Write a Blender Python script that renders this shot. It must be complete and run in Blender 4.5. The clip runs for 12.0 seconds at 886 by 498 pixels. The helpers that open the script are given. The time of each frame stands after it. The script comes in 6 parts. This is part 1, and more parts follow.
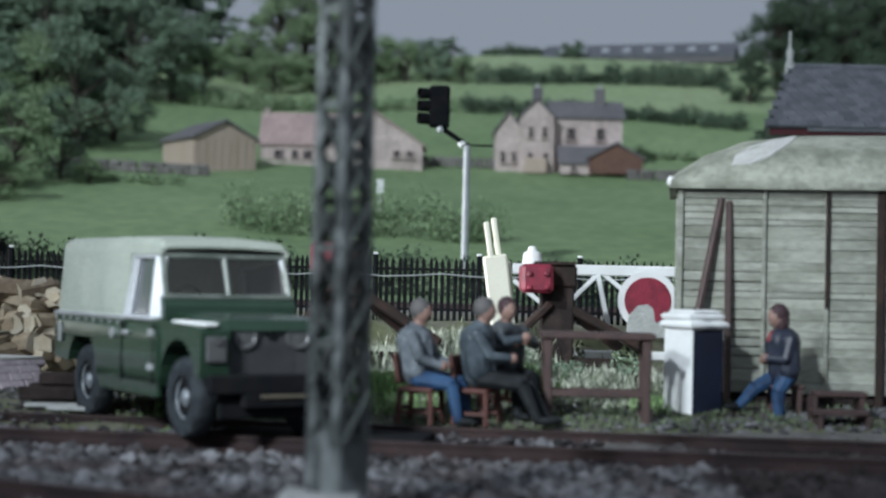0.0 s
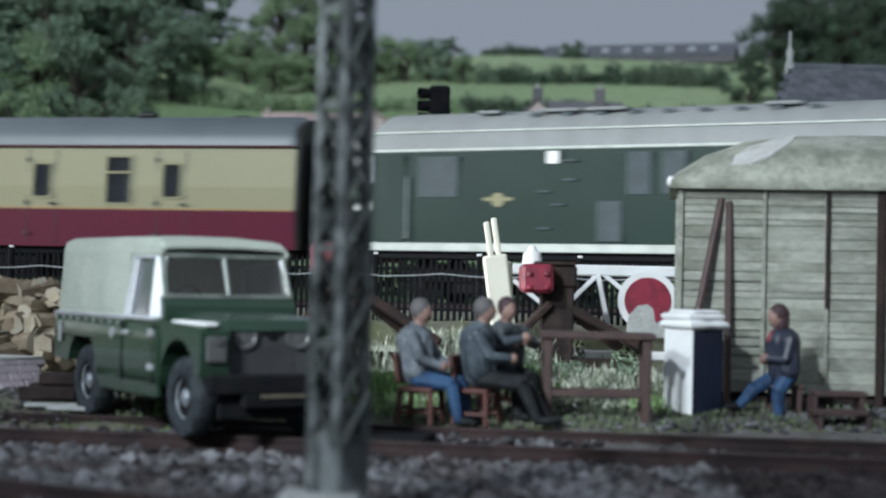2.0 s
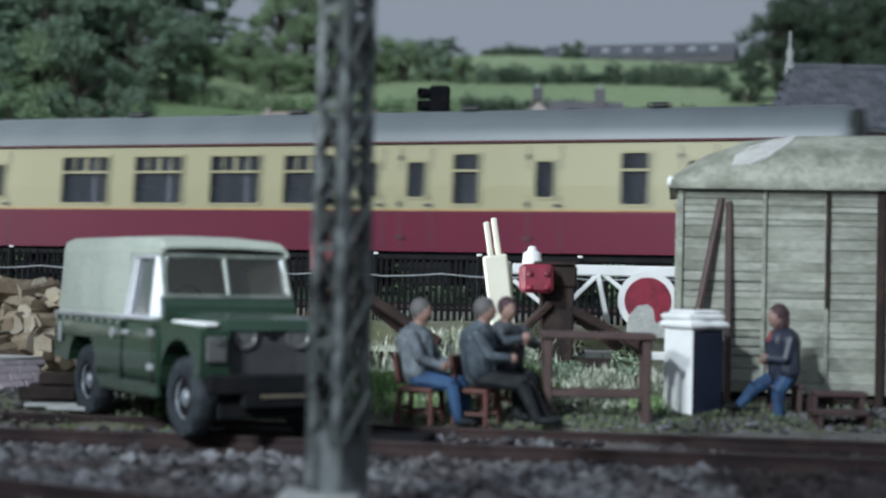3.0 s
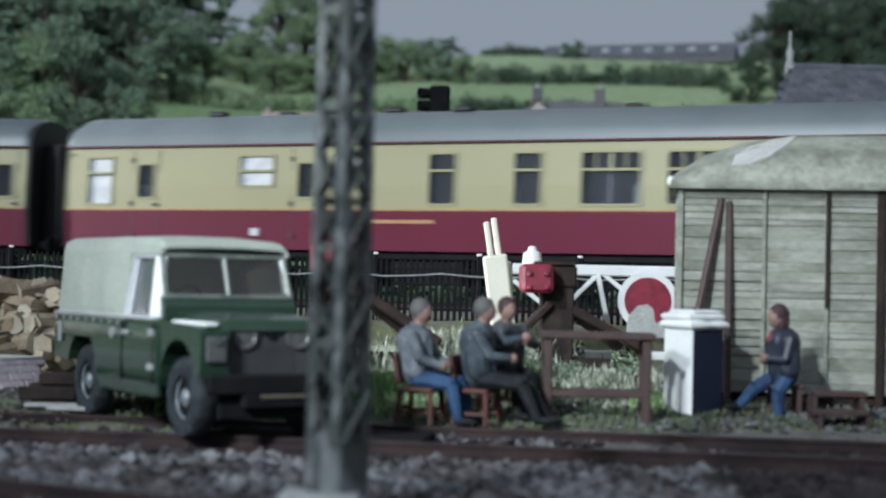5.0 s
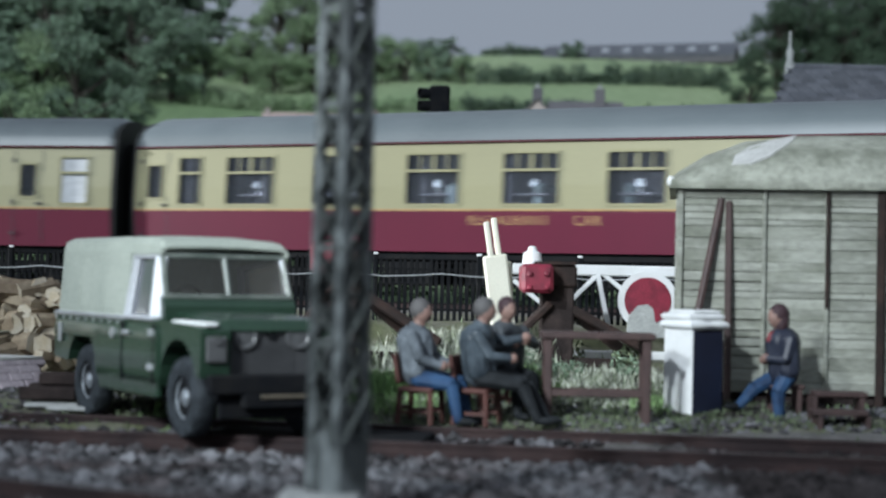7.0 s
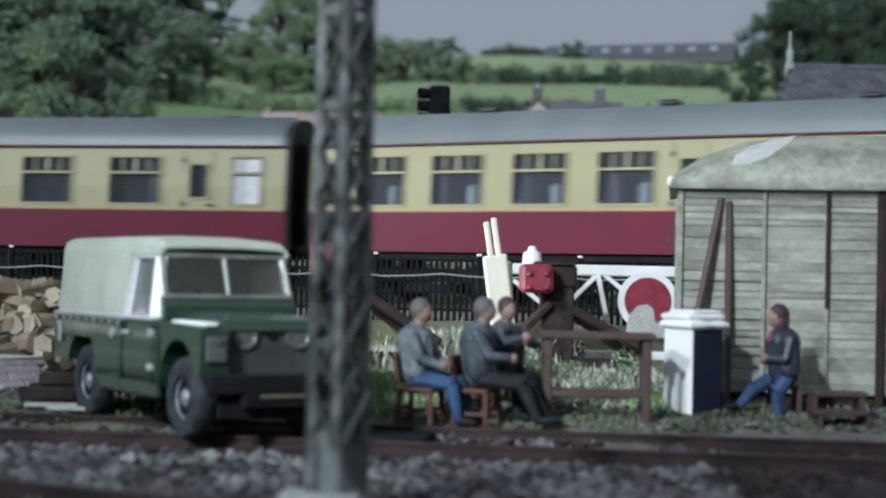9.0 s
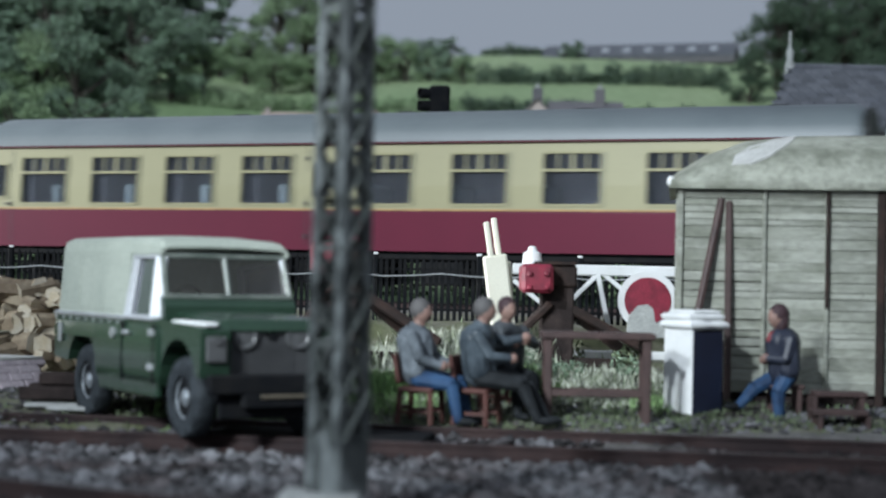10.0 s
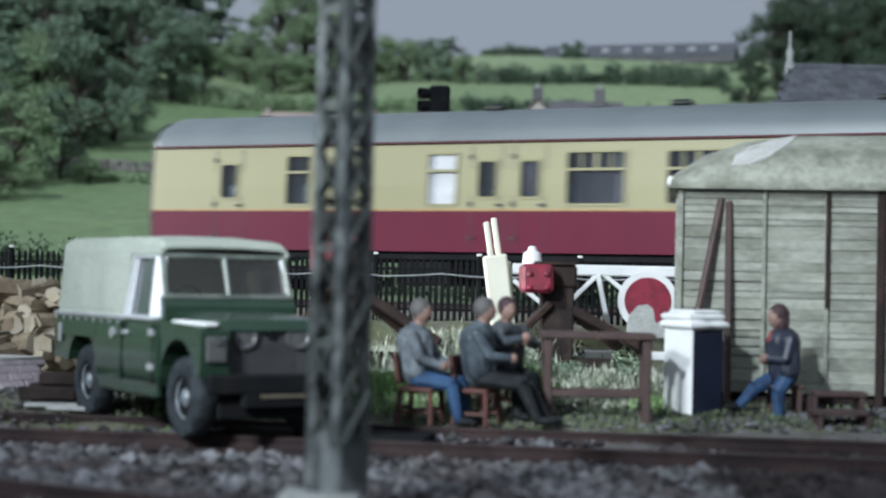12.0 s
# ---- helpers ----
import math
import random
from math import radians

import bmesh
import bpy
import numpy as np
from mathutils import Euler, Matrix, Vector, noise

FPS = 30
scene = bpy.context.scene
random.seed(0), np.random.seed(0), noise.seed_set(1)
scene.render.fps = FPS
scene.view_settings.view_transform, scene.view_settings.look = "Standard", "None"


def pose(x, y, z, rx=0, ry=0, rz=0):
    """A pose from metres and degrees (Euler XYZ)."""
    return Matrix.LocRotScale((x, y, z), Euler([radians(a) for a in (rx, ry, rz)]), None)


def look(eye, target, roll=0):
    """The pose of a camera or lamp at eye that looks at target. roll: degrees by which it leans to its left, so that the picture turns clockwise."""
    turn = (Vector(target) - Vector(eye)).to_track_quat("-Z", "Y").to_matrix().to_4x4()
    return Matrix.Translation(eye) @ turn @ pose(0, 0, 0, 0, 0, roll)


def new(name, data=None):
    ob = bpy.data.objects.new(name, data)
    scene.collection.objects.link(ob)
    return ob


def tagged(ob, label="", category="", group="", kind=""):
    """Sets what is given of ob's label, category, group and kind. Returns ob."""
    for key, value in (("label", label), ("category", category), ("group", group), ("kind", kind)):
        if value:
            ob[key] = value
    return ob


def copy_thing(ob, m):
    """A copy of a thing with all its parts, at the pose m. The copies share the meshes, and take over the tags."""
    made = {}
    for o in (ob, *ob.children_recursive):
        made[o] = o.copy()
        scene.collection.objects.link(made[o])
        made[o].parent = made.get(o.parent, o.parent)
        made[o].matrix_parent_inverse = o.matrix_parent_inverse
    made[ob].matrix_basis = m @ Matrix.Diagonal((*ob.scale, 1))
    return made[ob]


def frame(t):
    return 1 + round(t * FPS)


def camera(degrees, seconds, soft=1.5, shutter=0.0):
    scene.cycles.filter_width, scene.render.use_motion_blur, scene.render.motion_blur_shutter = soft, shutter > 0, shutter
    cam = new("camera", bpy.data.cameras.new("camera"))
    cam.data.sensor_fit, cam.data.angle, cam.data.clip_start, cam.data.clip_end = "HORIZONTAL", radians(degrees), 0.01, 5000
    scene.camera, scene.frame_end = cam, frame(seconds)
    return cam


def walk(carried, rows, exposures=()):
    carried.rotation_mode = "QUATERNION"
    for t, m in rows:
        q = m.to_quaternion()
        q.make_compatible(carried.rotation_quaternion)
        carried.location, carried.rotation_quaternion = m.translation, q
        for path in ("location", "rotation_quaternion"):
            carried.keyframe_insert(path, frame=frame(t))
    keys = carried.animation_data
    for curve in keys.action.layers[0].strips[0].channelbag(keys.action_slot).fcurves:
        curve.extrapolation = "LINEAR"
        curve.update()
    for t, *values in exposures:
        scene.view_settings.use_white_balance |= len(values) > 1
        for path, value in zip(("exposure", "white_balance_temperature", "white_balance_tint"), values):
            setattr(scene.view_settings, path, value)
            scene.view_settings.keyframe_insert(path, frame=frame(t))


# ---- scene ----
# A 1:76 scale model railway. Sizes below are written in full-size metres and multiplied by S.
S = 1 / 76


def P(x, y, z, rx=0, ry=0, rz=0):
    return pose(x * S, y * S, z * S, rx, ry, rz)


# ---- camera: stands still on the layout ----
cam = camera(31.23, 12.0, soft=2.2, shutter=0.5)
cam.data.dof.use_dof, cam.data.dof.focus_distance, cam.data.dof.aperture_fstop = True, 27 * S, 36
EYE = (0, 0, 1.644 * S)
VIEW = look(EYE, (0, 10 * S, (1.644 + 0.189) * S), 1.215)
walk(cam, [(0, VIEW), (12.0, VIEW)], exposures=[(0, 0.0), (2.0, 0.02), (5.0, 0.08), (9.0, 0.12), (11.0, 0.14), (12.0, 0.22)])

# ---- light: soft grey room light, a distant lamp from the left and two added, unseen spots ----
world = bpy.data.worlds.new("room_light")
scene.world = world
world.use_nodes = True
world.node_tree.nodes["Background"].inputs[0].default_value = (0.335, 0.39, 0.475, 1)
world.node_tree.nodes["Background"].inputs[1].default_value = 0.75
lamp = new("layout_lamp", bpy.data.lights.new("layout_lamp", "SUN"))
lamp.data.energy, lamp.data.angle, lamp.data.color = 2.2, radians(3), (0.82, 0.92, 1.0)
lamp.matrix_world = look((-0.50, -0.80, 0.50), (0, 0, 0))

# added far-left spot, unseen, to brighten the coaches towards the right
spot = new("layout_spotlight", bpy.data.lights.new("layout_spotlight", "SPOT"))
spot.data.energy, spot.data.spot_size, spot.data.spot_blend, spot.data.shadow_soft_size, spot.data.color = 265.0, radians(9.5), 0.5, 0.03, (0.94, 0.98, 1.0)
spot.matrix_world = look((-150 * S, 40 * S, 26.0 * S), (2.0 * S, 33.0 * S, 2.6 * S))

# added spot out of view, pooling light on the van and figurines
side = new("layout_side_lamp", bpy.data.lights.new("layout_side_lamp", "SPOT"))
side.data.energy, side.data.spot_size, side.data.spot_blend, side.data.shadow_soft_size, side.data.color = 1.35, radians(40), 1.0, 0.01, (0.86, 0.95, 1.0)
side.matrix_world = look((-7.6 * S, 5.0 * S, 7.2 * S), (0.7 * S, 20.5 * S, 1.6 * S))

# ---- materials ----


def material(name, color, rough=0.7, metal=0.0, second=None, scale=3.0, fine=40.0, amount=0.5, bump=0.0, stretch=(1, 1, 1), rand=0.0, island=0.0, coat=0.0, mask=(0.4, 0.65), grain=0.18, gloss=0.5):
    m = bpy.data.materials.new(name)
    m.use_nodes = True
    nt = m.node_tree
    b = nt.nodes["Principled BSDF"]
    b.inputs["Roughness"].default_value, b.inputs["Metallic"].default_value = rough, metal
    b.inputs["Coat Weight"].default_value = coat
    b.inputs["Specular IOR Level"].default_value = gloss
    co = nt.nodes.new("ShaderNodeTexCoord")
    mp = nt.nodes.new("ShaderNodeMapping")
    mp.inputs["Scale"].default_value = stretch
    nt.links.new(co.outputs["Object"], mp.inputs[0])
    if rand:
        which = nt.nodes.new("ShaderNodeObjectInfo")
        shift = nt.nodes.new("ShaderNodeMath")
        shift.operation = "MULTIPLY"
        shift.inputs[1].default_value = 40 * S
        nt.links.new(which.outputs["Random"], shift.inputs[0])
        nt.links.new(shift.outputs[0], mp.inputs["Location"])
    big, small = nt.nodes.new("ShaderNodeTexNoise"), nt.nodes.new("ShaderNodeTexNoise")
    for n, s in ((big, scale), (small, fine)):
        n.inputs["Scale"].default_value = s / S
        n.inputs["Detail"].default_value = 4
        nt.links.new(mp.outputs[0], n.inputs["Vector"])
    ramp = nt.nodes.new("ShaderNodeMapRange")
    ramp.inputs[1].default_value, ramp.inputs[2].default_value = mask
    ramp.inputs[4].default_value = amount
    nt.links.new(big.outputs["Fac"], ramp.inputs[0])
    mix = nt.nodes.new("ShaderNodeMix")
    mix.data_type = "RGBA"
    mix.inputs[6].default_value = (*color, 1)
    mix.inputs[7].default_value = (*(second or [c * 0.6 for c in color]), 1)
    nt.links.new(ramp.outputs[0], mix.inputs[0])
    hsv = nt.nodes.new("ShaderNodeHueSaturation")
    nt.links.new(mix.outputs[2], hsv.inputs["Color"])
    val = nt.nodes.new("ShaderNodeMapRange")
    val.inputs[1].default_value, val.inputs[2].default_value = 0.3, 0.7
    val.inputs[3].default_value, val.inputs[4].default_value = 1 - grain, 1 + grain
    nt.links.new(small.outputs["Fac"], val.inputs[0])
    last = val.outputs[0]
    for kind, width in (("ShaderNodeObjectInfo", rand), ("ShaderNodeNewGeometry", island)):
        if width:
            info = nt.nodes.new(kind)
            r = nt.nodes.new("ShaderNodeMapRange")
            r.inputs[3].default_value, r.inputs[4].default_value = 1 - width, 1 + width
            nt.links.new(info.outputs["Random" if rand and kind == "ShaderNodeObjectInfo" else "Random Per Island"], r.inputs[0])
            mul = nt.nodes.new("ShaderNodeMath")
            mul.operation = "MULTIPLY"
            nt.links.new(last, mul.inputs[0])
            nt.links.new(r.outputs[0], mul.inputs[1])
            last = mul.outputs[0]
    nt.links.new(last, hsv.inputs["Value"])
    nt.links.new(hsv.outputs[0], b.inputs["Base Color"])
    if bump:
        bn = nt.nodes.new("ShaderNodeBump")
        bn.inputs["Strength"].default_value, bn.inputs["Distance"].default_value = bump, 0.03 * S
        nt.links.new(small.outputs["Fac"], bn.inputs["Height"])
        nt.links.new(bn.outputs[0], b.inputs["Normal"])
    return m


def glass_material(name, color, rough=0.08, clear=1.0):
    m = bpy.data.materials.new(name)
    m.use_nodes = True
    b = m.node_tree.nodes["Principled BSDF"]
    b.inputs["Base Color"].default_value = (*color, 1)
    b.inputs["Roughness"].default_value = rough
    b.inputs["Transmission Weight"].default_value = clear
    b.inputs["IOR"].default_value = 1.3
    return m


M = dict(
    green=material("dark_green_paint", (0.022, 0.047, 0.030), 0.22, second=(0.017, 0.038, 0.025), amount=0.5, coat=0.25),
    screen=material("windscreen_frame_paint", (0.10, 0.12, 0.105), 0.35, second=(0.2, 0.22, 0.2), scale=4, amount=0.6),
    canvas=material("sage_canvas", (0.38, 0.415, 0.36), 0.85, second=(0.31, 0.345, 0.30), scale=2, amount=0.7, bump=0.3),
    tyre=material("tyre_rubber", (0.018, 0.022, 0.026), 0.75, second=(0.09, 0.105, 0.12), scale=6, amount=0.4, bump=0.2, gloss=0.25),
    rim=material("silvered_rim", (0.30, 0.33, 0.36), 0.4, 0.4),
    silver=material("silver_trim", (0.6, 0.62, 0.64), 0.3, 0.6),
    black=material("matt_black", (0.008, 0.009, 0.011), 0.92, second=(0.02, 0.019, 0.018), scale=4, amount=0.5, gloss=0.12),
    grille=material("grille_grey", (0.06, 0.061, 0.064), 0.6, gloss=0.3),
    lens=material("lens_glass", (0.10, 0.102, 0.105), 0.3),
    seat=material("seat_vinyl", (0.13, 0.11, 0.08), 0.7),
    white=material("white_paint", (0.82, 0.83, 0.83), 0.5, second=(0.68, 0.69, 0.67), scale=3, amount=0.5, grain=0.05),
    ivory=material("ivory_paint", (0.82, 0.80, 0.67), 0.5, second=(0.72, 0.69, 0.56), scale=2, amount=0.5, grain=0.05),
    red=material("signal_red", (0.27, 0.025, 0.05), 0.5, second=(0.10, 0.014, 0.026), scale=5, amount=0.7),
    glass=glass_material("window_glass", (0.62, 0.67, 0.75), 0.03, 0.975),
    dusty=glass_material("dusty_glass", (0.62, 0.60, 0.56), 0.1, 0.96),
    tinted=glass_material("tinted_glass", (0.06, 0.065, 0.085), 0.12, 0.3),
    cream=material("coach_cream", (0.255, 0.243, 0.138), 0.42, second=(0.228, 0.216, 0.123), scale=0.6, amount=0.4, grain=0.08),
    crimson=material("coach_crimson", (0.105, 0.010, 0.029), 0.4, second=(0.085, 0.009, 0.025), scale=0.6, amount=0.5, grain=0.08, gloss=0.35),
    coach_roof=material("coach_roof_grey", (0.115, 0.137, 0.147), 0.42, second=(0.09, 0.11, 0.12), scale=0.8, amount=0.6, grain=0.1),
    coach_end=material("coach_end_black", (0.012, 0.014, 0.014), 0.6),
    interior=material("coach_interior", (0.10, 0.095, 0.105), 0.8),
    moquette=material("seat_moquette", (0.10, 0.125, 0.125), 0.9),
    frosted=material("frosted_glass", (0.5, 0.52, 0.55), 0.35),
    gold=material("gold_lettering", (0.34, 0.20, 0.08), 0.5),
    loco_green=material("loco_green", (0.020, 0.038, 0.031), 0.5, second=(0.015, 0.030, 0.025), scale=0.7, amount=0.5, gloss=0.2),
    loco_roof=material("loco_roof_grey", (0.21, 0.225, 0.225), 0.5, second=(0.15, 0.16, 0.16), scale=0.8, amount=0.5, stretch=(2.5, 1, 1)),
    loco_grille=material("loco_grille", (0.065, 0.083, 0.09), 0.5, gloss=0.25),
    band=material("pale_band", (0.50, 0.54, 0.50), 0.5),
    yellow=material("warning_yellow", (0.55, 0.36, 0.02), 0.5, second=(0.4, 0.24, 0.02), amount=0.5),
    buffer_red=material("buffer_beam_red", (0.30, 0.03, 0.03), 0.5),
    plank=material("weathered_plank", (0.37, 0.38, 0.33), 0.85, second=(0.19, 0.20, 0.16), scale=1.6, fine=14, amount=0.95, bump=0.4, stretch=(0.6, 1, 1.8), rand=0.13, mask=(0.38, 0.66)),
    van_roof=material("van_roof_felt", (0.36, 0.37, 0.31), 0.8, second=(0.17, 0.18, 0.14), scale=2.2, fine=12, amount=0.9, bump=0.6),
    iron=material("rusty_ironwork", (0.03, 0.022, 0.020), 0.8, second=(0.06, 0.036, 0.03), scale=5, amount=0.7, gloss=0.2),
    steel_post=material("weathered_steel", (0.06, 0.068, 0.068), 0.7, second=(0.19, 0.21, 0.21), scale=2.3, fine=7, amount=0.95, bump=0.6, stretch=(3, 3, 1.2), mask=(0.46, 0.58)),
    lacing=material("galvanised_lacing", (0.115, 0.13, 0.123), 0.65, second=(0.06, 0.066, 0.064), scale=3.0, fine=9, amount=0.9, bump=0.4, mask=(0.42, 0.62)),
    concrete=material("concrete", (0.42, 0.43, 0.42), 0.85, second=(0.28, 0.29, 0.28), scale=4, amount=0.7, bump=0.4),
    rail=material("rusty_rail", (0.022, 0.015, 0.016), 0.7, second=(0.055, 0.034, 0.032), scale=3, amount=0.8, stretch=(0.4, 1, 1), bump=0.2, gloss=0.2),
    rail_head=material("worn_rail_head", (0.075, 0.06, 0.06), 0.5, 0.3, second=(0.05, 0.035, 0.035), scale=2, amount=0.8),
    sleeper=material("tarred_sleeper", (0.03, 0.023, 0.022), 0.85, second=(0.065, 0.048, 0.044), scale=4, amount=0.8, bump=0.4, rand=0.2, gloss=0.15),
    ballast=material("ballast_stone", (0.12, 0.12, 0.128), 0.9, second=(0.04, 0.03, 0.03), scale=1.2, amount=0.9, bump=0.3, island=0.9, gloss=0.25),
    # darkened ballast copy: light falloff at lower right put into the colour
    shade_ballast=material("oil_stained_ballast", (0.035, 0.030, 0.031), 0.8, second=(0.015, 0.012, 0.012), scale=1.2, amount=0.9, bump=0.3, island=0.7, gloss=0.2),
    ground=material("field_grass", (0.165, 0.255, 0.115), 0.9, second=(0.225, 0.315, 0.155), scale=0.12, fine=1.6, amount=0.8, bump=0.2),
    hayfield=material("pale_hay_field", (0.255, 0.345, 0.18), 0.9, second=(0.31, 0.385, 0.215), scale=0.1, fine=1.4, amount=0.8, bump=0.2),
    soil=material("ballast_soil", (0.13, 0.125, 0.12), 0.95, second=(0.07, 0.065, 0.06), scale=4, fine=12, amount=0.8, bump=0.6),
    scrub=material("scrub_earth", (0.10, 0.11, 0.055), 0.95, second=(0.15, 0.145, 0.12), scale=2, fine=8, amount=0.9, bump=0.6),
    grass=material("grass_blades", (0.10, 0.14, 0.072), 0.85, second=(0.165, 0.185, 0.12), scale=1, amount=0.7, island=0.45),
    dry=material("dry_scatter", (0.52, 0.54, 0.46), 0.9, second=(0.12, 0.15, 0.08), scale=4, amount=0.9, island=0.65),
    leaf_dark=material("dark_foliage", (0.15, 0.22, 0.15), 0.75, second=(0.22, 0.30, 0.21), scale=0.3, fine=3, amount=0.9, island=0.55),
    leaf=material("green_foliage", (0.215, 0.305, 0.165), 0.75, second=(0.27, 0.355, 0.205), scale=0.3, fine=3, amount=0.9, island=0.5),
    leaf_deep=material("deep_tree_foliage", (0.075, 0.115, 0.075), 0.75, second=(0.12, 0.165, 0.11), scale=0.3, fine=3, amount=0.9, island=0.5),
    leaf_night=material("deep_green_foliage", (0.045, 0.078, 0.046), 0.8, second=(0.085, 0.125, 0.075), scale=0.5, fine=4, amount=0.9, island=0.5),
    bark=material("tree_bark", (0.06, 0.05, 0.04), 0.9, bump=0.4),
    stone=material("farm_stone", (0.60, 0.50, 0.475), 0.9, second=(0.38, 0.31, 0.29), scale=0.9, fine=5, amount=0.8, bump=0.3),
    tanwall=material("tan_cladding", (0.50, 0.40, 0.335), 0.8, second=(0.44, 0.345, 0.27), scale=0.7, amount=0.7, stretch=(4, 4, 0.3)),
    rooftile=material("rosy_roof_tiles", (0.44, 0.33, 0.31), 0.8, second=(0.34, 0.25, 0.24), scale=0.8, fine=6, amount=0.8),
    greyroof=material("grey_slate_roof", (0.16, 0.15, 0.16), 0.7, second=(0.11, 0.11, 0.12), scale=0.8, fine=6, amount=0.7),
    slate=material("station_slate", (0.085, 0.09, 0.105), 0.6, second=(0.13, 0.135, 0.15), scale=1.2, fine=8, amount=0.7, rand=0.25),
    maroon=material("maroon_paint", (0.07, 0.016, 0.022), 0.6, gloss=0.3),
    rust_wood=material("russet_timber", (0.19, 0.10, 0.075), 0.85, second=(0.12, 0.065, 0.05), scale=1, amount=0.7),
    wallstone=material("dark_field_stone", (0.22, 0.205, 0.195), 0.9, second=(0.13, 0.125, 0.12), scale=1.5, amount=0.8, bump=0.4, rand=0.25),
    dark=material("dark_opening", (0.03, 0.025, 0.03), 0.6),
    brick=material("purple_brick", (0.45, 0.39, 0.42), 0.85, second=(0.34, 0.29, 0.32), scale=3, fine=20, amount=0.7, bump=0.3, rand=0.15),
    mortar=material("mortar", (0.33, 0.31, 0.31), 0.9),
    paving=material("pale_paving", (0.55, 0.55, 0.53), 0.85, second=(0.42, 0.42, 0.4), amount=0.7),
    log=material("split_log", (0.33, 0.27, 0.19), 0.85, second=(0.17, 0.12, 0.08), scale=4, fine=20, amount=0.8, rand=0.45, bump=0.3),
    log_end=material("cut_log_face", (0.50, 0.45, 0.36), 0.85, second=(0.42, 0.33, 0.2), scale=5, amount=0.7, rand=0.15),
    brown=material("brown_timber", (0.078, 0.047, 0.043), 0.6, second=(0.042, 0.026, 0.025), scale=4, amount=0.7),
    chair=material("chair_red_brown", (0.105, 0.040, 0.032), 0.6, second=(0.06, 0.025, 0.02), scale=5, amount=0.7),
    navy=material("navy_paint", (0.012, 0.016, 0.035), 0.4),
    grey_jacket=material("figure_grey_jacket", (0.085, 0.095, 0.105), 0.7, second=(0.04, 0.045, 0.05), scale=5, amount=0.8, gloss=0.3),
    signal_grey=material("signal_grey", (0.42, 0.44, 0.46), 0.5),
)


# ---- mesh building ----
class Mesh:
    """Collects points and faces in full-size metres."""

    def __init__(self):
        self.v, self.f, self.m = [], [], []

    def add(self, pts, faces, xf=None, mi=0):
        k = len(self.v)
        for p in pts:
            p = Vector(p)
            self.v.append(tuple(xf @ p) if xf else tuple(p))
        for q in faces:
            self.f.append([k + i for i in q])
            self.m.append(mi)
        return self

    def box(self, c, s, b=0.0, xf=None, mi=0):
        hx, hy, hz = s[0] / 2, s[1] / 2, s[2] / 2
        b = min(b, 0.45 * min(s))
        m = Matrix.Translation(c)
        m = xf @ m if xf else m
        if b <= 0:
            pts = [(x * hx, y * hy, z * hz) for x in (-1, 1) for y in (-1, 1) for z in (-1, 1)]
            return self.add(pts, [(0, 1, 3, 2), (4, 6, 7, 5), (0, 4, 5, 1), (2, 3, 7, 6), (0, 2, 6, 4), (1, 5, 7, 3)], m, mi)
        pts, idx = [], {}
        h = (hx, hy, hz)
        for sx in (-1, 1):
            for sy in (-1, 1):
                for sz in (-1, 1):
                    sg = (sx, sy, sz)
                    for a in range(3):
                        idx[sg, a] = len(pts)
                        pts.append(tuple(sg[i] * (h[i] - (0 if i == a else b)) for i in range(3)))
        faces = []
        for a in range(3):
            o1, o2 = (a + 1) % 3, (a + 2) % 3
            for s1 in (-1, 1):
                def key(u, w, aa=a, ss=s1, p1=o1, p2=o2):
                    g = [0, 0, 0]
                    g[aa], g[p1], g[p2] = ss, u, w
                    return tuple(g)
                q = [idx[key(-1, -1), a], idx[key(1, -1), a], idx[key(1, 1), a], idx[key(-1, 1), a]]
                faces.append(q if s1 > 0 else q[::-1])
                for s2 in (-1, 1):
                    g1, g2 = [0, 0, 0], [0, 0, 0]
                    g1[a], g1[o1], g1[o2] = s1, s2, -1
                    g2[a], g2[o1], g2[o2] = s1, s2, 1
                    q = [idx[tuple(g1), a], idx[tuple(g1), o1], idx[tuple(g2), o1], idx[tuple(g2), a]]
                    faces.append(q if s1 * s2 < 0 else q[::-1])
        for sx in (-1, 1):
            for sy in (-1, 1):
                for sz in (-1, 1):
                    q = [idx[(sx, sy, sz), i] for i in range(3)]
                    faces.append(q if sx * sy * sz > 0 else q[::-1])
        return self.add(pts, faces, m, mi)

    def bar(self, p, q, w, d, b=0.0, mi=0):
        """A squared bar from p to q."""
        p, q = Vector(p), Vector(q)
        m = Matrix.Translation((p + q) / 2) @ (q - p).to_track_quat("Z", "Y").to_matrix().to_4x4()
        return self.box((0, 0, 0), (w, d, (q - p).length), b, m, mi)

    def tube(self, p, q, r0, r1=None, n=10, mi=0, caps=True):
        p, q = Vector(p), Vector(q)
        r1 = r0 if r1 is None else r1
        m = Matrix.Translation(p) @ (q - p).to_track_quat("Z", "Y").to_matrix().to_4x4()
        L = (q - p).length
        a = [2 * math.pi * i / n for i in range(n)]
        pts = [(math.cos(t) * r0, math.sin(t) * r0, 0) for t in a] + [(math.cos(t) * r1, math.sin(t) * r1, L) for t in a]
        faces = [(i, (i + 1) % n, n + (i + 1) % n, n + i) for i in range(n)]
        if caps:
            faces += [tuple(range(n - 1, -1, -1)), tuple(range(n, 2 * n))]
        return self.add(pts, faces, m, mi)

    def lathe(self, prof, n=20, xf=None, mi=0):
        """prof: (radius, height) pairs, spun round z."""
        pts = [(math.cos(2 * math.pi * i / n) * r, math.sin(2 * math.pi * i / n) * r, z) for r, z in prof for i in range(n)]
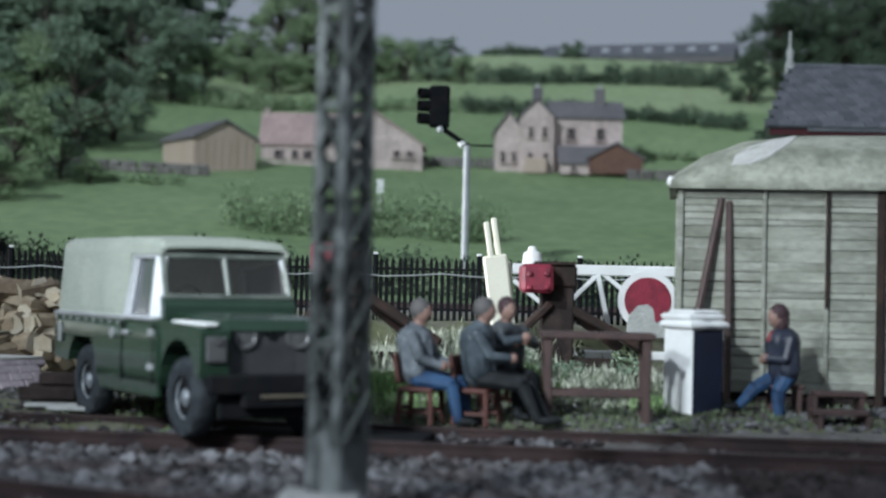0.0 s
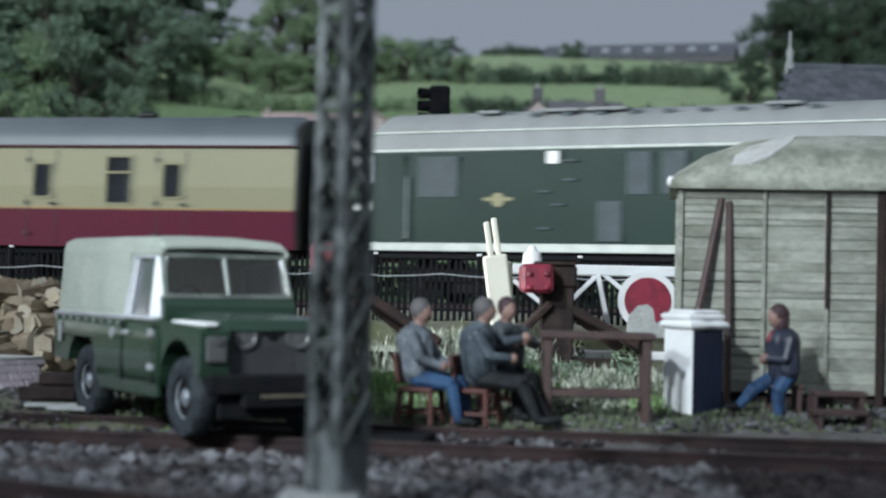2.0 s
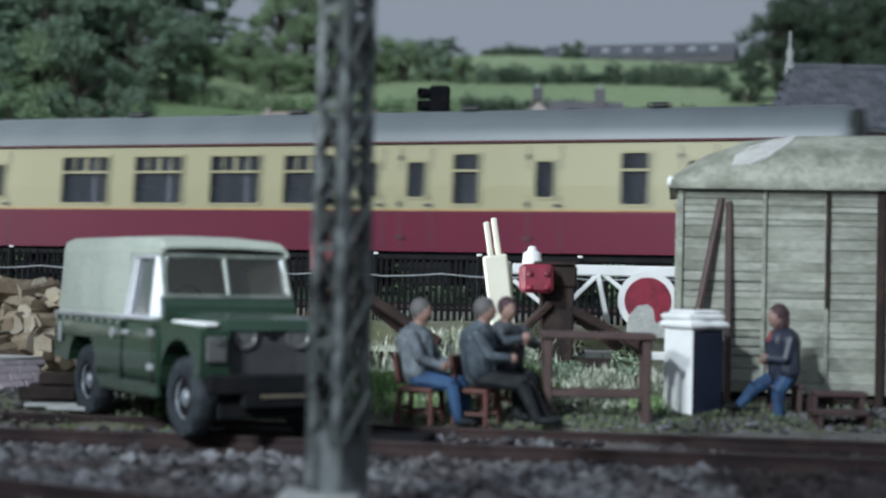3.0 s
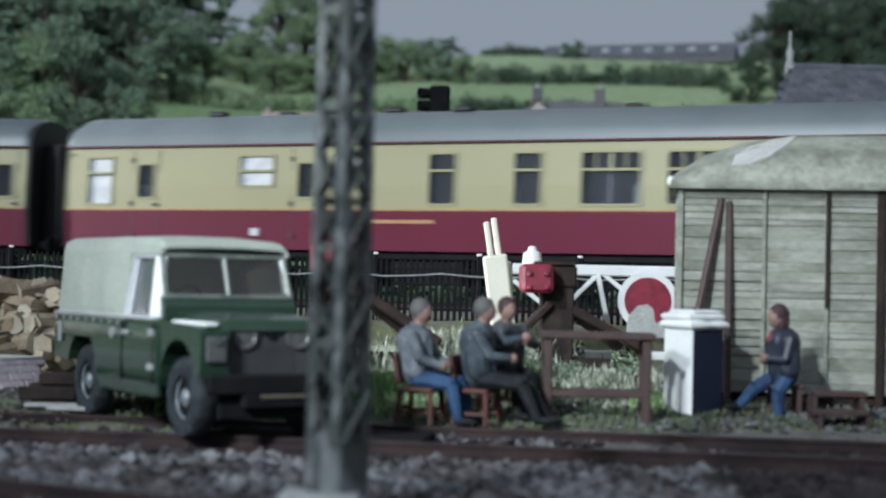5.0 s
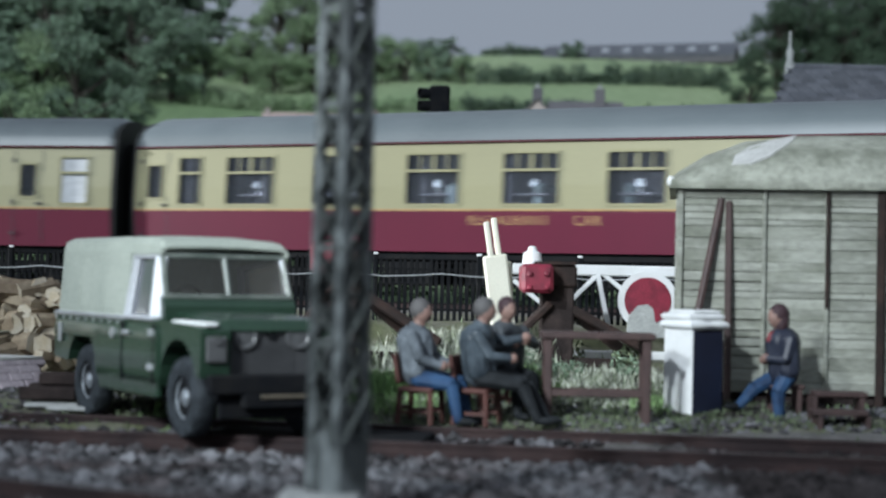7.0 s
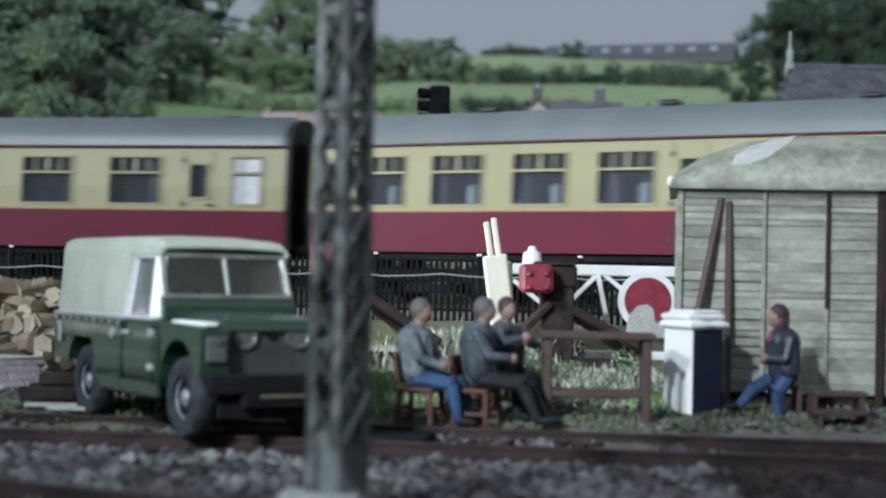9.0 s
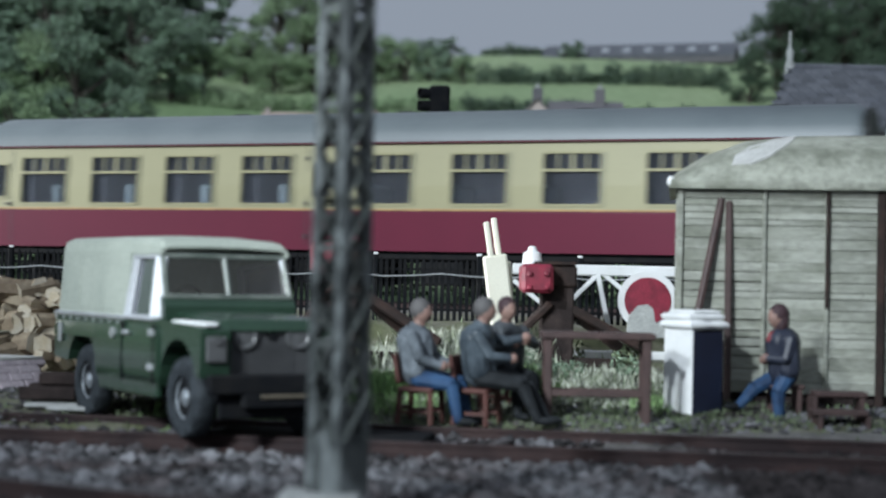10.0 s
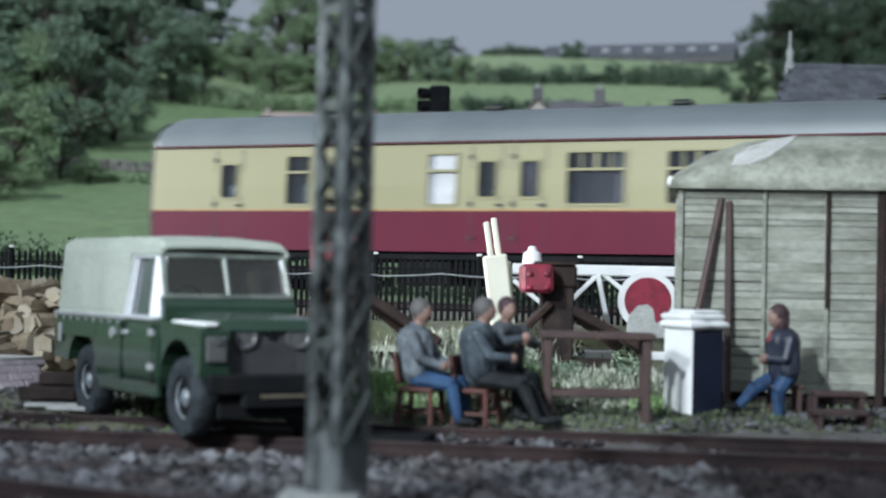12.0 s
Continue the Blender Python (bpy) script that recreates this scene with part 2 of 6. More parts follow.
        faces = [(j * n + i, j * n + (i + 1) % n, (j + 1) * n + (i + 1) % n, (j + 1) * n + i) for j in range(len(prof) - 1) for i in range(n)]
        return self.add(pts, faces, xf, mi)

    def prism(self, prof, a, b, axis="y", xf=None, mi=0):
        """A flat outline pushed along an axis. Outline in (x, z) for y, (y, z) for x, (x, y) for z."""
        n = len(prof)
        put = {"y": lambda u, w, t: (u, t, w), "x": lambda u, w, t: (t, u, w), "z": lambda u, w, t: (u, w, t)}[axis]
        pts = [put(u, w, a) for u, w in prof] + [put(u, w, b) for u, w in prof]
        faces = [(i, (i + 1) % n, n + (i + 1) % n, n + i) for i in range(n)] + [tuple(range(n - 1, -1, -1)), tuple(range(n, 2 * n))]
        return self.add(pts, faces, xf, mi)

    def ball(self, c, r, seg=10, rings=7, xf=None, mi=0):
        r = (r, r, r) if isinstance(r, (int, float)) else r
        pts = [(0, 0, -1)] + [(math.sin(math.pi * j / rings) * math.cos(2 * math.pi * i / seg), math.sin(math.pi * j / rings) * math.sin(2 * math.pi * i / seg), -math.cos(math.pi * j / rings)) for j in range(1, rings) for i in range(seg)] + [(0, 0, 1)]
        faces = [(0, 1 + (i + 1) % seg, 1 + i) for i in range(seg)]
        for j in range(rings - 2):
            for i in range(seg):
                a, b2 = 1 + j * seg + i, 1 + j * seg + (i + 1) % seg
                faces.append((a, b2, b2 + seg, a + seg))
        k = 1 + (rings - 2) * seg
        faces += [(k + i, k + (i + 1) % seg, len(pts) - 1) for i in range(seg)]
        m = Matrix.Translation(c) @ Matrix.Diagonal((*r, 1))
        return self.add(pts, faces, xf @ m if xf else m, mi)

    def data(self, name, mats, smooth=False, fix=True):
        me = bpy.data.meshes.new(name)
        me.from_pydata([(x * S, y * S, z * S) for x, y, z in self.v], [], self.f)
        for m in mats if isinstance(mats, (list, tuple)) else [mats]:
            me.materials.append(m)
        me.polygons.foreach_set("material_index", self.m)
        if fix and len(self.f) < 20000:
            bm = bmesh.new()
            bm.from_mesh(me)
            bmesh.ops.recalc_face_normals(bm, faces=bm.faces)
            bm.to_mesh(me)
            bm.free()
        if smooth:
            me.polygons.foreach_set("use_smooth", [True] * len(me.polygons))
            me.set_sharp_from_angle(angle=radians(35))
        me.update()
        return me


def thing(name, m=None, label="", category="", group="", kind=""):
    ob = new(name)
    ob.empty_display_size = 0.005
    ob.matrix_basis = m or Matrix()
    return tagged(ob, label, category, group, kind)


def solid(name, mesh, mats, m=None, label="", category="", group="", kind="", smooth=False):
    """A top-level thing that is one mesh."""
    ob = new(name, mesh.data(name, mats, smooth))
    ob.matrix_basis = m or Matrix()
    return tagged(ob, label, category, group, kind)


def part(name, mesh, mats, parent, label="", m=None, smooth=False):
    ob = new(name, mesh if isinstance(mesh, bpy.types.Mesh) else mesh.data(name, mats, smooth))
    ob.parent = parent
    ob.matrix_basis = m or Matrix()
    return tagged(ob, label)


def arc(cx, cz, r, a0, a1, n):
    return [(cx + r * math.cos(radians(a0 + (a1 - a0) * i / n)), cz + r * math.sin(radians(a0 + (a1 - a0) * i / n))) for i in range(n + 1)]


# ---- ground: one sheet from the near tracks over the bank and fields to the far hill ----
LEVELS = ((-200, -0.22), (17.62, -0.22), (17.80, -0.06), (18.2, 0.0), (19.2, 0.13), (22, 0.22), (24, 0.32), (25.2, 0.42), (26.1, 0.92), (37, 0.98), (42, 1.5), (48, 2.5), (75, 6.5), (95, 11.5), (130, 19.9), (150, 21.5), (220, 18), (900, 10))


def ground_z(x, y):
    near = y + 0.14 * x * max(0.0, min(1.0, (19.5 - y) / 1.5)) if y < 19.5 and abs(x) < 9 else y
    for (y0, z0), (y1, z1) in zip(LEVELS, LEVELS[1:]):
        if near <= y1:
            z = z0 + (z1 - z0) * (near - y0) / (y1 - y0)
            break
    if y > 40:
        z += 0.35 * math.sin(x * 0.09 + y * 0.05) * min(1, (y - 40) / 40)
        if x < -12:
            z += 0.0007 * (-12 - x) * (y - 40)
    elif y > 17.6:
        z += 0.05 * noise.noise((x * 0.9, y * 0.9, 0)) + 0.02 * noise.noise((x * 4, y * 4, 3))
    return z


def build_ground():
    xs = sorted({*range(-150, -60, 15), *[x * 1.0 for x in range(-60, -10, 2)], *[x * 0.25 for x in range(-40, 41)], *[x * 1.0 for x in range(10, 61, 2)], *range(60, 121, 15)})
    ys = sorted({*range(-60, 4, 10), *[y * 0.5 for y in range(8, 35)], *[17.5 + 0.25 * i for i in range(48)], *range(30, 160, 2), *range(160, 261, 20)})
    g = Mesh()
    nx = len(xs)
    pts = [(x, y, ground_z(x, y)) for y in ys for x in xs]
    faces, mi = [], []
    for j in range(len(ys) - 1):
        for i in range(nx - 1):
            faces.append((j * nx + i, j * nx + i + 1, (j + 1) * nx + i + 1, (j + 1) * nx + i))
            mi.append((3 if ys[j] > 97 else 0) if ys[j] > 37 else (2 if ys[j] > 17.7 else 1))
    g.v, g.f, g.m = pts, faces, mi
    ob = new("ground", g.data("ground", [M["ground"], M["soil"], M["scrub"], M["hayfield"]], True, fix=False))
    tagged(ob, "model landscape of ballast, scrub and green fields", "ground", kind="structure")


build_ground()


# ---- train path: nearly straight beyond the fence on one side, then a tightening curve ----
HEAD, BEND, TIGHTEN, TX, TY, RAIL_Z = 0.405, 0.01815, 0.00035, 1.80, 33.375, 1.107
STEP = 0.25


def lay_line():
    def heading(s):
        c = max(-26.0, min(30.0, s))
        return HEAD + BEND * c + TIGHTEN * c * c

    pts = {0: (TX, TY)}
    for sign in (-1, 1):
        x, y = TX, TY
        for k in range(1, 721):
            a = heading(sign * (k - 0.5) * STEP)
            x, y = x + sign * STEP * math.cos(a), y - sign * STEP * math.sin(a)
            pts[sign * k] = (x, y)
    return pts


LINE = lay_line()


def on_track(s):
    k = math.floor(s / STEP)
    u = s / STEP - k
    (x0, y0), (x1, y1) = LINE[k], LINE[k + 1]
    return x0 + (x1 - x0) * u, y0 + (y1 - y0) * u


def embankment():
    b = Mesh()
    prof = [(-4.5, -0.6), (-2.2, 0.97), (2.2, 0.97), (4.5, -0.6)]
    for k, s in enumerate(range(-156, 140, 4)):
        (x, y), (x1, y1) = on_track(s), on_track(s + 1)
        d = Vector((x1 - x, y1 - y)).normalized()
        b.v += [(x - d.y * u, y + d.x * u, z) for u, z in prof]
        if k:
            b.f += [[(k - 1) * 4 + i, (k - 1) * 4 + i + 1, k * 4 + i + 1, k * 4 + i] for i in range(3)]
            b.m += [0, 0, 0]
    ob = new("embankment", b.data("embankment", M["soil"]))
    tagged(ob, "low ballasted embankment that carries the main line", "embankment", kind="structure")


embankment()


def rail_mesh(points, z, head=0.07, height=0.16):
    """A rail along plan points: foot, web and head."""
    r = Mesh()
    prof = [(-0.07, 0), (0.07, 0), (0.07, 0.02), (0.015, 0.04), (0.015, height - 0.05), (head / 2, height - 0.04), (head / 2, height), (-head / 2, height), (-head / 2, height - 0.04), (-0.015, height - 0.05), (-0.015, 0.04), (-0.07, 0.02)]
    n = len(prof)
    for k, (x, y) in enumerate(points):
        x0, y0 = points[max(k - 1, 0)]
        x1, y1 = points[min(k + 1, len(points) - 1)]
        d = Vector((x1 - x0, y1 - y0)).normalized()
        r.v += [(x - d.y * u, y + d.x * u, z - height + w) for u, w in prof]
        if k:
            for i in range(n):
                r.f.append([(k - 1) * n + i, (k - 1) * n + (i + 1) % n, k * n + (i + 1) % n, k * n + i])
                r.m.append(1 if i == 6 else 0)
    return r


def railway_track(label, centre, z, gauge, step):
    t = thing("railway_track", None, label, "railway track", kind="structure")
    for side in (-1, 1):
        pts = []
        for k, (x, y) in enumerate(centre):
            x0, y0 = centre[max(k - 1, 0)]
            x1, y1 = centre[min(k + 1, len(centre) - 1)]
            d = Vector((x1 - x0, y1 - y0)).normalized()
            pts.append((x - d.y * side * gauge / 2, y + d.x * side * gauge / 2))
        part("rail", rail_mesh(pts, z), [M["rail"], M["rail_head"]], t)
    sl = Mesh().box((0, 0, 0), (0.26, gauge * 1.65, 0.14), 0.02).data("sleeper", M["sleeper"])
    acc = 0.0
    for (x0, y0), (x1, y1) in zip(centre, centre[1:]):
        L = math.hypot(x1 - x0, y1 - y0)
        while acc < L:
            f = acc / L
            part("sleeper", sl, None, t, m=P(x0 + (x1 - x0) * f, y0 + (y1 - y0) * f, z - 0.232, 0, 0, math.degrees(math.atan2(y1 - y0, x1 - x0)) + random.uniform(-1, 1)))
            acc += step
        acc -= L
    return t


railway_track("rusty bullhead rails on dark timber sleepers in grey ballast", [(x / 2, 16.81 - 0.07 * x) for x in range(-30, 30)], 0.0, 1.72, 0.72)
railway_track("rusty siding rails on dark sleepers in the foreground", [(x, 11.85 - 0.53 * (x + 3.5)) for x in range(-12, 2)], 0.0, 1.254, 0.72)
railway_track("main line rails on a low embankment behind the fence", [on_track(s) for s in range(-154, 134, 2)], RAIL_Z, 1.254, 1.0)


# ---- coaches ----
def ring_section(hw=1.38, z0=1.03, zc=3.13, zt=3.86):
    return [(hw - 0.06, z0), (hw, z0 + 0.75), (hw - 0.02, 2.3), (hw - 0.09, zc)]


def side_y(z):
    s = ring_section()
    for (y0, z0), (y1, z1) in zip(s, s[1:]):
        if z <= z1:
            return y0 + (y1 - y0) * (z - z0) / (z1 - z0)
    return s[-1][0]


COACH_L = 19.66
BELT, WIN_B, WIN_T, CANT = 1.83, 1.93, 2.93, 3.13
KINDS = {"W": (1.21, WIN_B, WIN_T), "N": (0.58, WIN_B, WIN_T), "F": (0.66, WIN_B, WIN_T), "K": (0.84, 2.30, WIN_T), "D": (0.42, 2.06, 2.78)}


def panel(mesh, x0, x1, z0, z1, side, t=0.06, mi=0):
    """A strip of coach side that follows the section."""
    zs = [z0] + [z for z in (1.78, 2.3) if z0 < z < z1] + [z1]
    for a, b in zip(zs, zs[1:]):
        ya, yb = side_y(a), side_y(b)
        pts = [(x, side * (y - k), z) for x in (x0, x1) for y, z in ((ya, a), (yb, b)) for k in (0, t)]
        mesh.add(pts, [(0, 2, 6, 4), (1, 5, 7, 3), (0, 4, 5, 1), (2, 3, 7, 6), (0, 1, 3, 2), (4, 6, 7, 5)], None, mi)


def pierced(mesh, x0, x1, wins, side, t=0.06):
    """The upper side in one piece, with an opening for every window."""
    xs = sorted({x0, x1, *[w[0] - w[1] / 2 for w in wins], *[w[0] + w[1] / 2 for w in wins]})
    zs = sorted({BELT, CANT, *[w[2] for w in wins], *[w[3] for w in wins], 2.3})
    nx, nz = len(xs), len(zs)
    for k in (0, t):
        mesh.v += [(x, side * (side_y(z) - k), z) for z in zs for x in xs]
    inner = nx * nz

    def full(i, j):
        if not (0 <= i < nx - 1 and 0 <= j < nz - 1):
            return False
        cx, cz = (xs[i] + xs[i + 1]) / 2, (zs[j] + zs[j + 1]) / 2
        return not any(abs(cx - w[0]) < w[1] / 2 and w[2] < cz < w[3] for w in wins)

    for j in range(nz - 1):
        for i in range(nx - 1):
            if not full(i, j):
                continue
            a, b, c, d = j * nx + i, j * nx + i + 1, (j + 1) * nx + i + 1, (j + 1) * nx + i
            mesh.f += [[a, b, c, d], [inner + d, inner + c, inner + b, inner + a]]
            mesh.m += [0, 0]
            for di, dj, p, q in ((0, -1, a, b), (1, 0, b, c), (0, 1, c, d), (-1, 0, d, a)):
                if not full(i + di, j + dj):
                    mesh.f.append([q, p, inner + p, inner + q])
                    mesh.m.append(0)


def roof_profile(n=14):
    pts = []
    for i in range(n + 1):
        a = math.pi * i / n
        pts.append((1.31 * math.cos(a), CANT + 0.73 * math.sin(a) ** 0.8 if 0 < i < n else CANT))
    return pts


def bogie_mesh(wheelbase):
    b = Mesh()
    for side in (-1, 1):
        b.box((0, side * 1.0, 0.55), (wheelbase + 0.9, 0.12, 0.22), 0.03)
        b.box((0, side * 1.0, 0.32), (1.0, 0.14, 0.2), 0.03)
        for x in (-wheelbase / 2, wheelbase / 2):
            b.box((x, side * 1.0, 0.46), (0.32, 0.18, 0.34), 0.03)
            b.tube((x, side * 0.6, 0.46), (x, side * 0.72, 0.46), 0.46, n=20)
    for x in (-wheelbase / 2, wheelbase / 2):
        b.tube((x, -0.7, 0.46), (x, 0.7, 0.46), 0.08)
    b.box((0, 0, 0.6), (0.6, 2.0, 0.2), 0.03)
    return b.data("bogie", M["black"], True)


BOGIE = bogie_mesh(2.6)


def coach(label, layout, vents, words=(), marks=(), lamps=False, notice=False, bars=()):
    c = thing("railway_coach", None, label, "railway coach", "coaches of the train")
    half = COACH_L / 2
    wins = sorted((x, KINDS[k][0], KINDS[k][1], KINDS[k][2], k) for k, x in layout)
    for side in (-1, 1):
        low, up = Mesh(), Mesh()
        panel(low, -half, half, 1.03, BELT, side)
        part("lower_side", low, M["crimson"], c, "glossy crimson lower panelling")
        pierced(up, -half, half, wins, side)
        part("upper_side", up, M["cream"], c, "glossy cream upper panelling")
        line = Mesh()
        y = side_y(BELT) + 0.012
        line.box((0, side * y, BELT), (COACH_L - 0.04, 0.02, 0.035))
        part("lining", line, M["gold"], c, "thin gold lining")
        gut = Mesh()
        gut.box((0, side * 1.325, CANT + 0.01), (COACH_L, 0.05, 0.045), 0.01)
        part("gutter", gut, M["maroon"], c)
        for wx, w, b, t, k in wins:
            y0, y1 = side_y(b), side_y(t)
            fr = Mesh()
            f = 0.035
            for (xa, za), (xb, zb) in (((wx - w / 2, b), (wx + w / 2, b)), ((wx - w / 2, t), (wx + w / 2, t)), ((wx - w / 2, b), (wx - w / 2, t)), ((wx + w / 2, b), (wx + w / 2, t))):
                fr.bar((xa, side * (side_y(za) - 0.0), za), (xb, side * (side_y(zb) - 0.0), zb), f, 0.05)
            for sx in (-1, 1):
                for za, sz in ((b, 1), (t, -1)):
                    fr.add([(wx + sx * w / 2, side * side_y(za), za), (wx + sx * (w / 2 - 0.09), side * side_y(za), za), (wx + sx * w / 2, side * side_y(za + sz * 0.09), za + sz * 0.09)], [(0, 1, 2)])
            if k in "WNFK":
                zb = b + (t - b) * (0.66 if k != "K" else 0.5)
                fr.bar((wx - w / 2, side * (side_y(zb) + 0.004), zb), (wx + w / 2, side * (side_y(zb) + 0.004), zb), 0.055, 0.05)
                if k == "W":
                    for q in (-0.25, 0, 0.25):
                        fr.bar((wx + q * w, side * (side_y(zb) - 0.03), zb), (wx + q * w, side * (side_y(t) - 0.03), t), 0.03 if q else 0.07, 0.02)
            win = part("window", fr, M["cream"], c)
            pane = Mesh()
            d = 0.035
            pane.add([(wx + sx * w / 2, side * (side_y(z) - d - e), z) for e in (0, 0.012) for sx, z in ((-1, b), (1, b), (1, t), (-1, t))], [(0, 1, 2, 3), (7, 6, 5, 4), (0, 4, 5, 1), (1, 5, 6, 2), (2, 6, 7, 3), (3, 7, 4, 0)])
            p = part("pane", pane, M["frosted"] if k in "FK" else M["glass"], win)
            if k not in "FK":
                p.visible_shadow = False
            if k == "D":
                hinge = Mesh()
                dw = 0.34
                for sx in (-1, 1):
                    hinge.bar((wx + sx * dw, side * (side_y(1.1) + 0.002), 1.1), (wx + sx * dw, side * (side_y(BELT) + 0.002), BELT), 0.018, 0.012)
                    hinge.bar((wx + sx * dw, side * (side_y(BELT) + 0.002), BELT), (wx + sx * dw, side * (side_y(3.05) + 0.002), 3.05), 0.018, 0.012)
                hinge.box((wx + 0.26, side * (side_y(1.95) + 0.02), 1.93), (0.12, 0.05, 0.05), 0.01)
                for z in (1.3, 1.95, 2.85):
                    hinge.box((wx - dw - 0.02, side * (side_y(z) + 0.012), z), (0.07, 0.04, 0.09), 0.01)
                part("door", hinge, M["grille"], c)
    roof = Mesh()
    prof = roof_profile()
    n = len(prof)
    stations = [(-half, 0.62), (-half + 0.05, 0.86), (-half + 0.22, 1.0), (half - 0.22, 1.0), (half - 0.05, 0.86), (half, 0.62)]
    for k, (x, f) in enumerate(stations):
        roof.v += [(x, y * (1 if f > 0.8 else 0.99), CANT + (z - CANT) * f) for y, z in prof]
        if k:
            for i in range(n - 1):
                roof.f.append([(k - 1) * n + i, (k - 1) * n + i + 1, k * n + i + 1, k * n + i])
                roof.m.append(0)
    roof.f += [list(range(n)), list(range(5 * n, 6 * n))]
    roof.m += [0, 0]
    top = part("roof", roof, M["coach_roof"], c, "smooth mid-grey roof", smooth=True)
    for x, y in vents:
        v = Mesh()
        z = CANT + 0.73 * max(0.05, 1 - (y / 1.31) ** 2) ** 0.4
        v.box((x, y, z + 0.04), (0.42, 0.26, 0.12), 0.04)
        part("roof_vent", v, M["coach_end"], top)
    for x in range(-8, 9, 2):
        v = Mesh().bar((x, -1.25, CANT + 0.22), (x, -1.0, CANT + 0.47), 0.03, 0.01)
        part("roof_rib", v, M["coach_roof"], top)
    for end in (-1, 1):
        e = Mesh()
        outline = [(-1.29, 1.03), (1.29, 1.03), (1.36, 1.8), (1.33, 2.3), (1.27, CANT)] + [(y * 0.97, CANT + (z - CANT) * 0.9) for y, z in prof[1:-1]] + [(-1.27, CANT), (-1.33, 2.3), (-1.36, 1.8)]
        e.prism(outline, end * (half - 0.02), end * (half + 0.08), "x")
        ee = part("coach_end", e, M["coach_end"], c, "plain black coach end")
        g = Mesh()
        g.box((end * (half + 0.27), 0, 2.2), (0.42, 1.05, 2.15), 0.06)
        part("gangway", g, M["coach_end"], ee)
        for y in (-0.87, 0.87):
            bf = Mesh().tube((end * half, y, 1.05), (end * (half + 0.40), y, 1.05), 0.09)
            bf.tube((end * (half + 0.38), y, 1.05), (end * (half + 0.44), y, 1.05), 0.22, n=14)
            part("buffer", bf, M["black"], ee)
    under = Mesh()
    under.box((0, 0, 0.95), (COACH_L - 0.1, 2.4, 0.16), 0.02)
    for x, w in ((-3.2, 1.2), (-1.0, 1.6), (1.4, 1.0), (3.0, 1.5)):
        for y in (-0.85, 0.85):
            under.box((x, y, 0.62), (w, 0.5, 0.5), 0.04)
    under.bar((-5, -1.0, 0.85), (5, -1.0, 0.85), 0.1, 0.1)
    part("underframe", under, M["black"], c)
    for x in (-7.1, 7.1):
        part("bogie", BOGIE, None, c, m=P(x, 0, 0))
    inside = Mesh()
    inside.box((0, 0, 1.12), (COACH_L - 0.3, 2.4, 0.06))
    inside.box((0, 0.35, 2.1), (COACH_L - 0.4, 0.04, 1.9))
    for x in [-8.5 + 1.9 * i for i in range(10)]:
        inside.box((x, -0.45, 2.1), (0.05, 1.5, 1.9))
    part("interior", inside, M["interior"], c, "dark compartment partitions")
    seats = Mesh()
    for x in [-7.9 + 1.9 * i for i in range(9)]:
        seats.box((x, -0.5, 1.85), (0.22, 1.3, 1.0), 0.06)
    part("seats", seats, M["moquette"], c)
    if lamps:
        for wx, w, b, t, k in wins:
            if k == "W":
                for y in (-0.95, 0.95):
                    part("table_lamp", Mesh().lathe([(0.02, 0.0), (0.02, 0.12), (0.11, 0.12), (0.07, 0.26), (0, 0.26)], 10, Matrix.Translation((wx - 0.05, y, 2.18))), M["white"], c, "small white table lamp")
                    part("dining_table", Mesh().box((wx - 0.05, y, 2.14), (0.7, 0.5, 0.05), 0.01).box((wx - 0.05, y, 1.6), (0.08, 0.08, 1.04)), M["interior"], c)
    if notice:
        part("notice", Mesh().box((half + 0.49, -0.12, 2.45), (0.02, 0.42, 0.62), 0.005), M["white"], c, "white paper notice")
    for x in marks:
        part("pale_plate", Mesh().box((x, -side_y(1.38) - 0.012, 1.38), (0.20, 0.02, 0.15), 0.005), M["frosted"], c, "small pale plate")
    for x, w in bars:
        part("lettering_bar", Mesh().box((x, -side_y(1.58) - 0.008, 1.60), (w, 0.012, 0.07), 0.003), M["gold"], c, "dull gold painted line of lettering")
    for text, x, size in words:
        cu = bpy.data.curves.new("lettering", "FONT")
        cu.body, cu.size, cu.align_x, cu.extrude = text, size * S, "CENTER", 0.002 * S
        cu.materials.append(M["gold"])
        t = new("lettering", cu)
        t.parent = c
        t.matrix_basis = P(x, -side_y(1.55) - 0.012, 1.55, 90, 0, 0)
        tagged(t, "gold painted lettering")
    return c


BRAKE = [("D", -9.10), ("W", -6.75), ("W", -4.89), ("W", -3.01), ("W", -1.25), ("D", 0.10), ("D", 1.17), ("N", 2.25), ("D", 3.92), ("N", 5.75), ("D", 7.00)]
KITCHEN = [("F", -8.91), ("D", -7.70), ("K", -4.93), ("D", -3.71), ("K", -2.71), ("N", -0.61), ("N", 1.24), ("W", 2.96), ("W", 4.70), ("W", 6.55), ("D", 8.60)]
DINER = [("D", -9.32), ("N", -8.41), ("W", -6.87), ("W", -4.69), ("W", -2.52), ("W", -0.37), ("W", 1.83), ("W", 4.21), ("W", 6.50), ("N", 8.30), ("D", 9.30)]
SECOND = [("D", -9.27), ("W", -8.08), ("W", -6.24), ("W", -4.36), ("W", -2.49), ("D", -1.18), ("W", 0.23), ("W", 2.30), ("W", 4.25), ("W", 6.35), ("D", 7.84), ("F", 8.94)]
REAR = [("D", -7.84), ("N", -6.11), ("D", -4.90), ("F", -2.73), ("D", -1.72), ("D", -0.80), ("W", 0.58), ("W", 2.63), ("W", 4.65), ("W", 6.50), ("F", 8.32), ("D", 9.29)]
